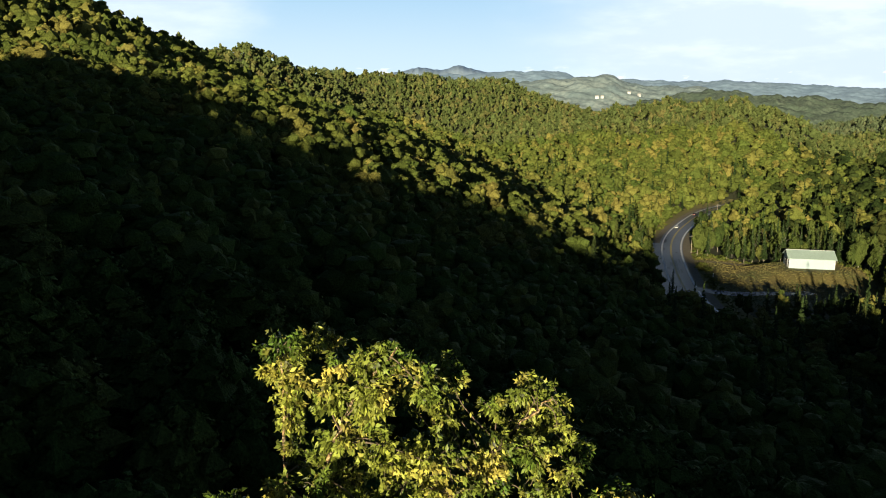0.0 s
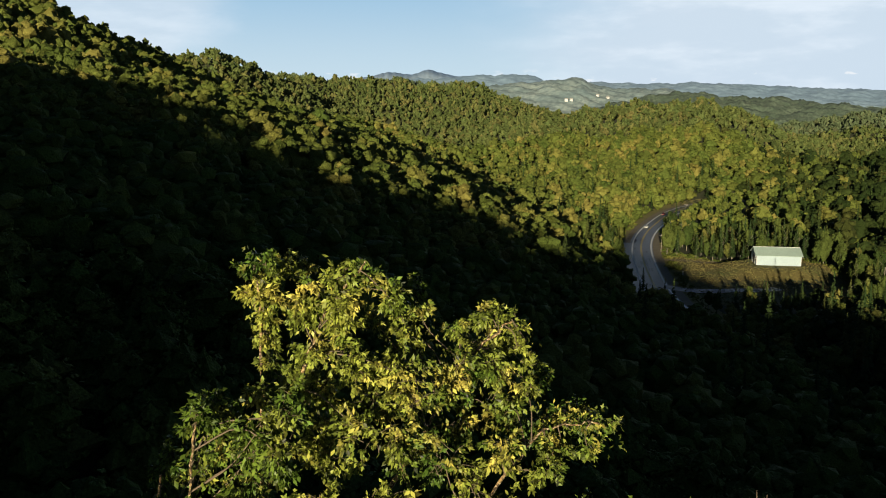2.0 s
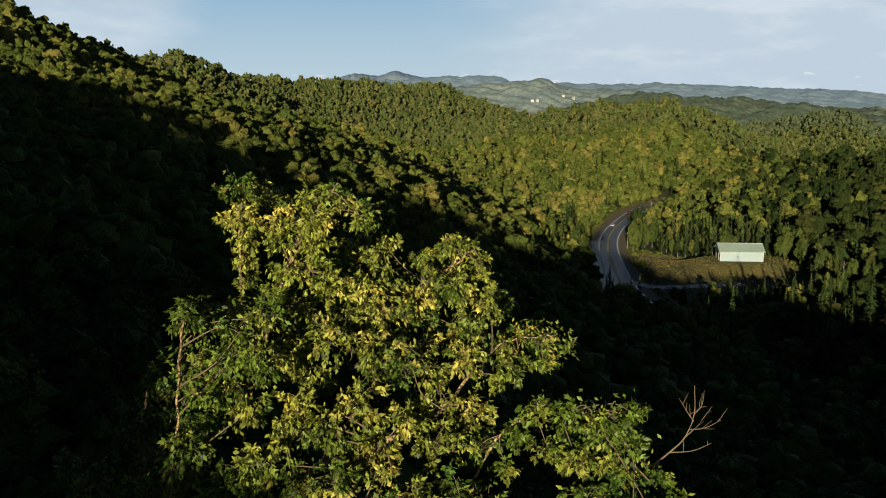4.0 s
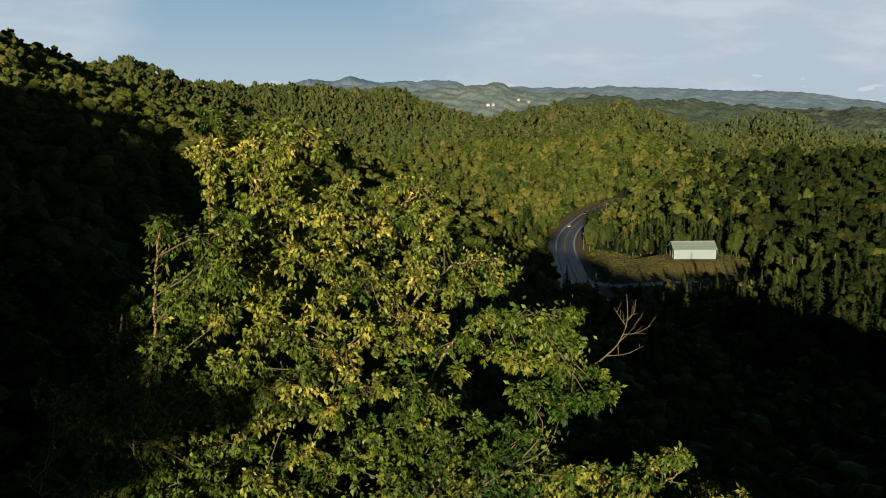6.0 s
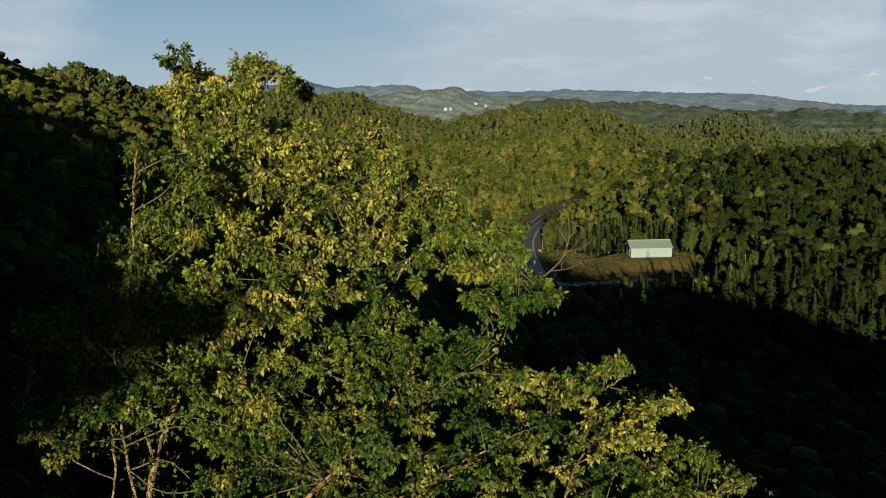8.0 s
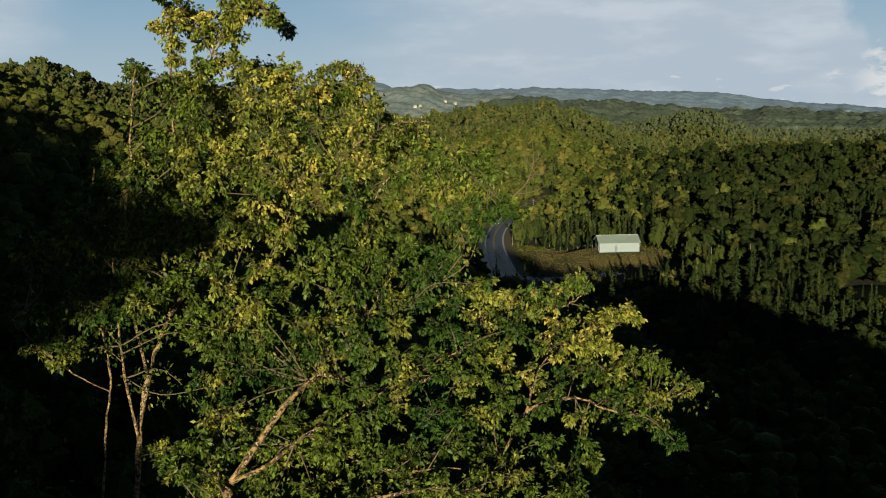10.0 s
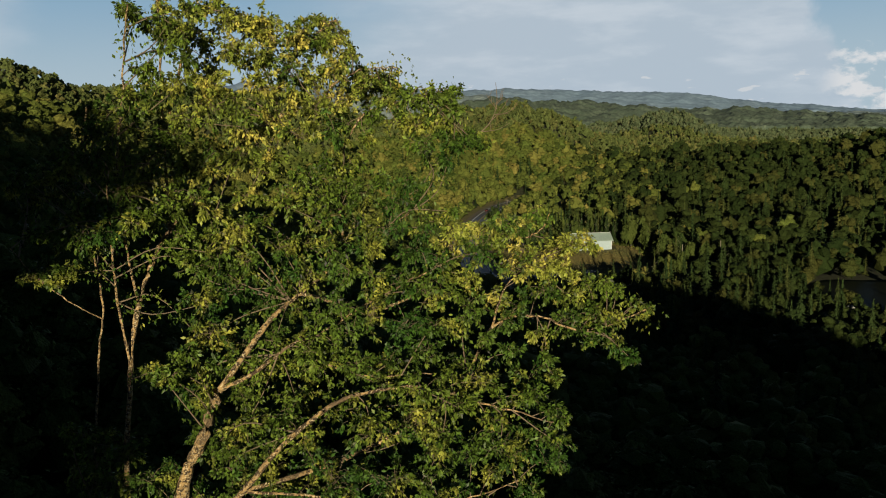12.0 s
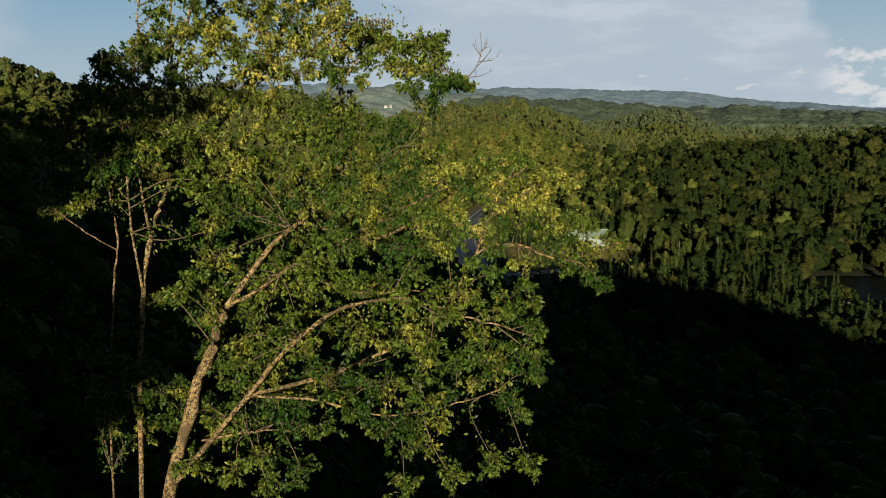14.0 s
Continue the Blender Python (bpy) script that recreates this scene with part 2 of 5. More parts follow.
def smooth_line(points, steps):
    """A Catmull-Rom line through points."""
    p = np.asarray(points, float)
    p = np.vstack([2 * p[0] - p[1], p, 2 * p[-1] - p[-2]])
    out = []
    for i in range(1, len(p) - 2):
        u = np.linspace(0, 1, steps, endpoint=False)[:, None]
        a, b, c, d = p[i - 1], p[i], p[i + 1], p[i + 2]
        out.append(0.5 * (2 * b + (c - a) * u + (2 * a - 5 * b + 4 * c - d) * u**2 + (3 * b - a - 3 * c + d) * u**3))
    return np.vstack(out + [p[-2:-1]])


class Pile:
    """Gathers arrays into one mesh."""

    def __init__(self):
        self.v, self.f, self.n = [], {3: [], 4: []}, 0

    def add(self, verts, faces):
        self.v.append(verts)
        self.f[faces.shape[1]].append(faces + self.n)
        self.n += len(verts)

    def mesh(self, name, material, smooth=False):
        return mesh_of(name, np.vstack(self.v), [np.vstack(q) for q in self.f.values() if q], material, smooth)


# ---- the land ----
ROAD = smooth_line([(104, 150), (97, 190), (92, 230), (90, 262), (92, 290), (98, 325), (109, 374), (122, 415), (140, 456), (168, 508), (200, 545), (245, 572), (300, 585)], 14)
ROAD_Z, BARN = -2.0, (152.0, 322.0)


# hills: middle x, y, height, half-widths
NEAR_HILLS = [(-5, 175, -9, 45, 70), (-245, 480, 58, 80, 190), (-168, -15, 27, 50, 60), (96, -20, 16, 45, 40), (420, 520, 17, 120, 70), (-60, 620, -18, 90, 110), (30, 420, -8, 60, 70), (78, 276, -8, 20, 20), (12, 75, -5, 55, 50), (-84, -20, -3, 24, 40), (-14, -22, -7, 24, 36), (-14, 24, -5, 26, 20), (-105, -50, 8, 40, 28), (-20, -58, 8.5, 42, 26), (48, -50, 17, 34, 26), (-165, -25, 10, 35, 35)]
# ridges behind, each on an arc: distance, half-depth before and behind, then (bearing in degrees, height) along the crest
RANGES = [
    (1080, 130, 90, [(-40, 105), (-24, 125), (-18.8, 133), (-17.3, 128), (-16.2, 123), (-14.8, 121), (-13.7, 127), (-12.5, 119), (-11.1, 106), (-9.7, 88), (-8.0, 76), (-2, 20), (2, -8)]),
    (1330, 190, 120, [(-30, 60), (-13.7, 97), (-11.8, 109), (-11.2, 122), (-9.4, 103), (-7.2, 103), (-4.1, 97), (-1.7, 98), (0.6, 90), (4.4, 90), (5.4, 78), (7.0, 65), (8.5, 53), (10.9, 34), (13.2, 12), (16, -8)]),
    (1020, 210, 110, [(0, 0), (4, 25), (7.8, 39), (10.9, 47), (14.3, 53), (15.2, 58), (17.8, 54), (19.9, 61), (20.8, 55), (22.0, 49), (23.3, 39), (24.8, 24), (26.0, 14), (29, -6)]),
    (1450, 150, 120, [(16, -8), (21.5, 10), (23.8, 21), (27.0, 27), (28.2, 35), (29.2, 42), (30.7, 42), (31.9, 31), (33.5, 10), (34.8, -8)]),
    (760, 130, 110, [(20, -8), (25, 6), (28.7, 9), (34.0, 12), (35.7, 12), (38.3, 16), (39.9, 18), (41.5, 21), (43.6, 27), (50, 33), (60, 18)]),
    (2050, 210, 160, [(8, -5), (12.4, 33), (14.6, 53), (16.1, 68), (17.5, 74), (19.7, 77), (20.8, 64), (22.9, 63), (24.8, 59), (26.7, 52), (28.6, 46), (30.3, 36), (31.7, 32), (34.8, 36), (37.4, 26), (39.2, 19), (48, 5)]),
    (2850, 260, 160, [(-3, 40), (3.0, 69), (5.0, 103), (6.2, 114), (8.5, 119), (10.0, 130), (11.0, 134), (11.9, 126), (12.7, 109), (13.9, 96), (17.2, 96), (18.3, 85), (20.4, 64), (30, 0)]),
    (3600, 330, 200, [(-12, 120), (-3.3, 144), (2.6, 158), (3.8, 166), (6.9, 171), (8.5, 164), (9.3, 140), (13.5, 133), (17.2, 125), (19.2, 130), (23.0, 116), (26.7, 102), (29.6, 94), (31.7, 86), (33.7, 63), (37.0, 35), (39.4, 25), (43.4, -9)]),
]


def ranges_height(x, y):
    """The ridges behind the valley, rounded where they meet."""
    bearing, r = np.degrees(np.arctan2(x, y)), np.hypot(x, y)
    total = np.zeros(np.shape(x))
    for far_off, before, behind, crest in RANGES:
        top = np.interp(bearing, [c[0] for c in crest], [c[1] for c in crest])
        top = top + 2.2 * np.sin(bearing * 3.1 + far_off) + 1.2 * np.sin(bearing * 7.3 + far_off)
        depth = np.where(r < far_off, before, behind)
        rise = (top + 8) * np.exp(-0.5 * ((r - far_off) / depth) ** 2)
        total = total + np.exp(np.clip(rise, 0, 250) / 6.0) - 1
    return -8 + 6.0 * np.log(1 + total)


def bump_hill(x, y, cx, cy, top, rx, ry):
    return top * np.exp(-0.5 * (((x - cx) / rx) ** 2 + ((y - cy) / ry) ** 2))


def road_gap(x, y):
    """Distance to the road's middle line."""
    p = np.stack([np.ravel(x), np.ravel(y)], -1)
    gap = np.full(len(p), 1e9)
    near = (p[:, 0] > 40) & (p[:, 0] < 320) & (p[:, 1] > 100) & (p[:, 1] < 760)
    q = p[near]
    best = np.full(len(q), 1e9)
    for a in ROAD:
        best = np.minimum(best, np.hypot(q[:, 0] - a[0], q[:, 1] - a[1]))
    gap[near] = best
    return gap.reshape(np.shape(x))


def land(x, y):
    """Height of the bare ground: a valley side that falls to the right, and hills behind."""
    x, y = np.asarray(x, float), np.asarray(y, float)
    fade = 1 / (1 + np.exp((np.hypot(x, y) - 950) / 120))
    z = -5 + 70 * 0.5 * (1 - np.tanh((x - 20) / 75)) * fade
    for hill in NEAR_HILLS:
        z = z + bump_hill(x, y, *hill)
    behind = ranges_height(x, y) * (1 / (1 + np.exp((430 - np.hypot(x, y)) / 40))) - 9 / (1 + np.exp((np.hypot(x, y) - 520) / 50))
    z = 5.0 * np.log(np.exp(z / 5.0) + np.exp(behind / 5.0))
    away = np.clip((np.hypot(x - 130, y - 330) - 210) / 220, 0, 1)
    z = z + away * (3.4 * np.sin(x / 19.0 + 0.6 * np.sin(y / 31.0)) * np.sin(y / 27.0 + x / 60.0) + 2.2 * np.sin((x + y) / 13.0 + 1.3 * np.sin(x / 40.0)))
    z = z + 2.0 * np.sin(x / 37.0 + 1) * np.sin(y / 51.0) * np.clip(np.hypot(x - 150, y - 300) / 200, 0, 1)
    z = np.where(y < -60, z - 0.18 * (-60 - np.maximum(y, -300)), z)
    gap = road_gap(x, y)
    flat = np.clip((gap - 8) / 22, 0, 1)
    z = ROAD_Z - 0.15 + (z - ROAD_Z + 0.15) * flat * flat * (3 - 2 * flat)
    pad = np.clip((np.hypot((x - BARN[0]) / 1.5, y - BARN[1]) - 10) / 14, 0, 1)
    return 1.6 + (z - 1.6) * pad * pad * (3 - 2 * pad)


def build_ground():
    ang = np.radians(np.concatenate([np.arange(-36, 0, 1.2), np.arange(0, 45, 0.5), np.arange(45, 324, 3.0)]))
    rad = np.concatenate([[0.5], np.geomspace(6, 150, 36), np.arange(155, 660, 4.5), np.geomspace(670, 4950, 66)])
    k = len(ang)
    a, r = np.meshgrid(ang, rad)
    x, y = r * np.sin(a), r * np.cos(a)
    v = np.stack([x, y, land(x, y)], -1).reshape(-1, 3)
    i, j = np.meshgrid(np.arange(len(rad) - 1), np.arange(k), indexing="ij")
    q = np.stack([i * k + j, i * k + (j + 1) % k, (i + 1) * k + (j + 1) % k, (i + 1) * k + j], -1).reshape(-1, 4)[:, ::-1]
    cap = np.stack([np.zeros(k - 2, int), np.arange(1, k - 1), np.arange(2, k)], -1)
    tagged(new("ground", mesh_of("ground", v, [q, cap], M_GROUND, True)), "brown and green forest floor of a wooded valley", "ground", kind="structure")


build_ground()


def backdrop_ridge(name, y, tops, material, label):
    """A far range of hills that closes the view: tops are (x, z) along it."""
    line = smooth_line([(px, y, pz) for px, pz in tops], 24)
    k = len(line)
    wob = np.array([noise.noise(Vector((p[0] * 0.012, y, 0))) * 7 + noise.noise(Vector((p[0] * 0.05, y, 3))) * 3 for p in line])
    rows = []
    for dy, drop in ((-520, 1.0), (-300, 0.62), (-120, 0.2), (0, 0.0), (150, 0.35)):
        rows.append(np.stack([line[:, 0], line[:, 1] + dy, (line[:, 2] + wob) * (1 - drop) - 60 * drop], -1))
    v = np.vstack(rows)
    i, j = np.meshgrid(np.arange(len(rows) - 1), np.arange(k - 1), indexing="ij")
    q = np.stack([i * k + j, i * k + j + 1, (i + 1) * k + j + 1, (i + 1) * k + j], -1).reshape(-1, 4)
    tagged(new(name, mesh_of(name, v, [q], material, True)), label, "hills", kind="structure")


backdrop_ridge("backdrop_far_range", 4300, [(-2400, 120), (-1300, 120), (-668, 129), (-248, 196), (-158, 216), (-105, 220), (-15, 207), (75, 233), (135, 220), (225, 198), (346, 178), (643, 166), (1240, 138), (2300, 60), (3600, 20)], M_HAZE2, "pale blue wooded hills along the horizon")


def sky_material():
    """The evening sky beyond the hills: a blue gap between two soft cloud banks, whiter near the horizon."""
    m = bpy.data.materials.new("evening_sky_backdrop")
    m.use_nodes = True
    n, link = m.node_tree.nodes, m.node_tree.links
    n.clear()
    out, em = n.new("ShaderNodeOutputMaterial"), n.new("ShaderNodeEmission")
    geo, sep = n.new("ShaderNodeNewGeometry"), n.new("ShaderNodeSeparateXYZ")
    link.new(geo.outputs["Position"], sep.inputs["Vector"])

    def calc(kind, a, b):
        q = n.new("ShaderNodeMath")
        q.operation = kind
        for k, v in enumerate((a, b)):
            if isinstance(v, bpy.types.NodeSocket):
                link.new(v, q.inputs[k])
            else:
                q.inputs[k].default_value = v
        return q.outputs[0]

    def rise(v, lo, hi):
        q = n.new("ShaderNodeMapRange")
        q.interpolation_type = "SMOOTHSTEP"
        q.inputs["From Min"].default_value, q.inputs["From Max"].default_value = lo, hi
        link.new(v, q.inputs["Value"])
        return q.outputs["Result"]

    def wisps(scale, place, detail=8.0):
        mp, nz = n.new("ShaderNodeMapping"), n.new("ShaderNodeTexNoise")
        mp.inputs["Scale"].default_value, mp.inputs["Location"].default_value = scale, place
        nz.inputs["Scale"].default_value, nz.inputs["Detail"].default_value, nz.inputs["Roughness"].default_value = 1.0, detail, 0.55
        link.new(geo.outputs["Position"], mp.inputs["Vector"])
        link.new(mp.outputs["Vector"], nz.inputs["Vector"])
        return nz.outputs["Fac"]

    bearing = calc("MULTIPLY", calc("ARCTAN2", sep.outputs["X"], sep.outputs["Y"]), 57.2958)
    high = rise(sep.outputs["Z"], 120, 900)
    clear = blend(n, link, high, (0.43, 0.55, 0.63), (0.24, 0.41, 0.57))
    slow = wisps((0.0009, 0.0009, 0.0022), (0.55, 0.0, 0.35))
    torn = calc("MULTIPLY_ADD", slow, 16.0)
    torn.node.inputs[2].default_value = -8.0
    edge = calc("ADD", bearing, torn)
    lean = calc("MULTIPLY_ADD", sep.outputs["Z"], 0.006)
    lean.node.inputs[2].default_value = -2.5
    crisp = calc("MULTIPLY_ADD", wisps((0.004, 0.004, 0.004), (0.2, 0.1, 0.0)), 5.0)
    crisp.node.inputs[2].default_value = -2.5
    east_end = calc("ADD", calc("ADD", bearing, crisp), lean)
    west = calc("SUBTRACT", 1.0, rise(edge, -18, -11))
    east = calc("MULTIPLY", rise(edge, 3, 17), calc("SUBTRACT", 1.0, rise(east_end, 38.6, 40.0)))
    bank = calc("MAXIMUM", calc("MULTIPLY", west, 0.8), east)
    streak = calc("MULTIPLY", rise(wisps((0.0016, 0.0016, 0.006), (0.3, 0.0, 0.1)), 0.45, 0.70), 0.5)
    cloud = blend(n, link, streak, (0.47, 0.56, 0.65), (0.68, 0.74, 0.80))
    col = blend(n, link, bank, clear, cloud)
    # small heaped clouds low in the east, and puffs over the far hills
    heap = calc("MULTIPLY", rise(wisps((0.0042, 0.0042, 0.008), (0.0, 0.35, 0.2)), 0.50, 0.60), calc("MULTIPLY", rise(bearing, 39.0, 41.0), calc("SUBTRACT", 1.0, rise(sep.outputs["Z"], 330, 480))))
    col = blend(n, link, heap, col, (0.74, 0.76, 0.78))
    puff = calc("MULTIPLY", rise(wisps((0.006, 0.006, 0.02), (0.4, 0.0, 0.0)), 0.60, 0.68), calc("SUBTRACT", 1.0, rise(sep.outputs["Z"], 210, 270)))
    col = blend(n, link, calc("MULTIPLY", puff, 0.7), col, (0.70, 0.72, 0.74))
    link.new(col, em.inputs["Color"])
    em.inputs["Strength"].default_value = 1.0
    link.new(em.outputs["Emission"], out.inputs["Surface"])
    return m


def build_sky_backdrop():
    ang = np.radians(np.linspace(-46, 62, 67))
    rows = [np.stack([4900 * np.sin(ang), 4900 * np.cos(ang), np.full(67, z)], -1) for z in (-200.0, 150.0, 450.0, 800.0, 1150.0)]
    i, j = np.meshgrid(np.arange(4), np.arange(66), indexing="ij")
    q = np.stack([i * 67 + j, i * 67 + j + 1, (i + 1) * 67 + j + 1, (i + 1) * 67 + j], -1).reshape(-1, 4)
    tagged(new("backdrop_sky", mesh_of("backdrop_sky", np.vstack(rows), [q], sky_material(), True)), "pale blue evening sky with soft white cloud banks", "sky", kind="structure")


build_sky_backdrop()


# ---- road, drive and clearing ----
def strip(line, off0, off1, z, step=1):
    """A flat ribbon beside a line, between two offsets to its right."""
    p = np.asarray(line)[::step]
    d = np.gradient(p, axis=0)
    d /= np.linalg.norm(d, axis=1, keepdims=True)
    side = np.stack([d[:, 1], -d[:, 0]], -1)
    a, b = p + side * off0, p + side * off1
    v = np.concatenate([np.c_[a, np.full(len(p), z)], np.c_[b, np.full(len(p), z)]])
    k = len(p)
    i = np.arange(k - 1)
    return v, np.stack([i, i + k, i + k + 1, i + 1], -1)


def slab(name, line, off0, off1, z, thick, material):
    """A ribbon with sides."""
    pile = Pile()
    pile.add(*strip(line, off0, off1, z))
    for o in (off0, off1):
        v, f = strip(line, o, o, z)
        v[len(v) // 2:, 2] -= thick
        pile.add(v, f if o == off0 else f[:, ::-1])
    return pile.mesh(name, material)


def build_road():
    road = tagged(new("road", slab("road", ROAD, -5.6, 5.6, ROAD_Z, 0.3, M_ASPHALT)), "worn grey two-lane asphalt road curving through the woods", "road", kind="structure")
    for o0, o1 in ((-8.6, -5.6), (5.6, 9.4)):
        s = new("gravel_shoulder", slab("gravel_shoulder", ROAD, o0, o1, ROAD_Z - 0.06, 0.4, M_GRAVEL))
        s.parent = road
    for o, mat in ((-4.6, M_LINE), (4.4, M_LINE), (-0.36, M_YELLOW), (0.1, M_YELLOW)):
        s = new("road_line", slab("road_line", ROAD, o, o + (0.8 if mat is M_LINE else 0.35), ROAD_Z + 0.008, 0.008, mat))
        s.parent = road
    bend = ROAD[30:92]  # an extra lane on the outer side of the bend
    lane = new("turning_lane", slab("turning_lane", bend, -9.4, -5.6, ROAD_Z - 0.004, 0.3, M_ASPHALT))
    lane.parent = road
    s = new("road_line", slab("road_line", bend, -8.95, -8.4, ROAD_Z + 0.004, 0.008, M_LINE))
    s.parent = road
    rnd = random.Random(4)
    for k in range(16):
        i = rnd.randrange(36, 110)
        seg, o = ROAD[i:i + rnd.randrange(2, 6)], rnd.uniform(-5.2, 3.4)
        s = new("asphalt_patch", slab("asphalt_patch", seg, o, o + rnd.uniform(0.4, 1.8), ROAD_Z + 0.004, 0.004, M_PATCH))
        s.parent = road
    return road


build_road()
DRIVE = smooth_line([(112, 352), (122, 348), (131, 341), (139, 335), (146, 333)], 8)
SIDE = smooth_line([(97, 300), (106, 291), (116, 286), (128, 286), (138, 290)], 8)


def draped(name, line, half, lift, material, label, rows=5):
    """A ribbon laid over the ground."""
    p = np.asarray(line)
    d = np.gradient(p, axis=0)
    d /= np.linalg.norm(d, axis=1, keepdims=True)
    side = np.stack([d[:, 1], -d[:, 0]], -1)
    v = []
    for o in np.linspace(-half, half, rows):
        q = p + side * o
        v.append(np.c_[q, land(q[:, 0], q[:, 1]) + lift])
    k = len(p)
    i, j = np.meshgrid(np.arange(rows - 1), np.arange(k - 1), indexing="ij")
    f = np.stack([i * k + j, (i + 1) * k + j, (i + 1) * k + j + 1, i * k + j + 1], -1).reshape(-1, 4)
    return tagged(new(name, mesh_of(name, np.vstack(v), [f], material, True)), label, "road", kind="structure")


draped("driveway", DRIVE, 2.4, 0.18, M_GRAVEL, "pale gravel drive from the road to the barn")
draped("side_road", SIDE, 2.8, 0.16, M_ASPHALT, "narrow side road branching off by the meadow")


_d = np.gradient(ROAD, axis=0)
_d /= np.linalg.norm(_d, axis=1, keepdims=True)
_side = np.stack([_d[:, 1], -_d[:, 0]], -1)
draped("verge", ROAD[20:] - _side[20:] * 11.6, 3.0, 0.12, M_VERGE, "dry grass verge along the outer side of the road")
draped("verge", ROAD[20:] + _side[20:] * 11.6, 2.6, 0.12, M_VERGE, "dry grass verge along the inner side of the road")


def meadow(x, y):
    """Inside the open ground round the barn: below 1."""
    a = np.hypot((x - 146) / 26, (y - 312) / 26)
    b = np.hypot((x - 118) / 20, (y - 312) / 48)
    c = np.hypot((x - 132) / 34, (y - 288) / 26)
    return np.minimum(np.minimum(a, b), c)


def build_meadow():
    xs, ys = np.arange(92, 182, 2.0), np.arange(262, 366, 2.0)
    x, y = np.meshgrid(xs, ys)
    inside = (meadow(x, y) < 1.12) & (road_gap(x, y) > 9.0)
    idx = np.arange(x.size).reshape(x.shape)
    ok = inside[:-1, :-1] & inside[1:, :-1] & inside[:-1, 1:] & inside[1:, 1:]
    q = np.stack([idx[:-1, :-1], idx[:-1, 1:], idx[1:, 1:], idx[1:, :-1]], -1)[ok]
    v = np.stack([x, y, land(x, y) + 0.1], -1).reshape(-1, 3)
    tagged(new("meadow", mesh_of("meadow", v, [q], M_GRASS, True)), "dry yellow-green grass clearing around the barn", "meadow", kind="structure")
    # tussocks
    rng = np.random.default_rng(5)
    px, py = rng.uniform(94, 178, 15000), rng.uniform(264, 362, 15000)
    keep = (meadow(px, py) < 1.05) & (road_gap(px, py) > 9.5) & (np.hypot((px - BARN[0]) / 1.4, py - BARN[1]) > 8)
    px, py = px[keep], py[keep]
    n = len(px)
    a, h, w = rng.uniform(0, 6.28, n), rng.uniform(0.15, 0.45, n), rng.uniform(0.2, 0.5, n)
    z = land(px, py)
    c, s = np.cos(a) * w, np.sin(a) * w
    lean = rng.normal(0, 0.15, (n, 2))
    v = np.stack([np.c_[px - c, py - s, z], np.c_[px + c, py + s, z], np.c_[px + lean[:, 0] + c * 0.3, py + lean[:, 1] + s * 0.3, z + h], np.c_[px + lean[:, 0] - c * 0.5, py + lean[:, 1] - s * 0.5, z + h * 0.8]], 1).reshape(-1, 3)
    tagged(new("meadow_grass", mesh_of("meadow_grass", v, [np.arange(4 * n).reshape(-1, 4)], M_GRASS)), "dry grass tussocks on the clearing", "grass", kind="stuff")


build_meadow()


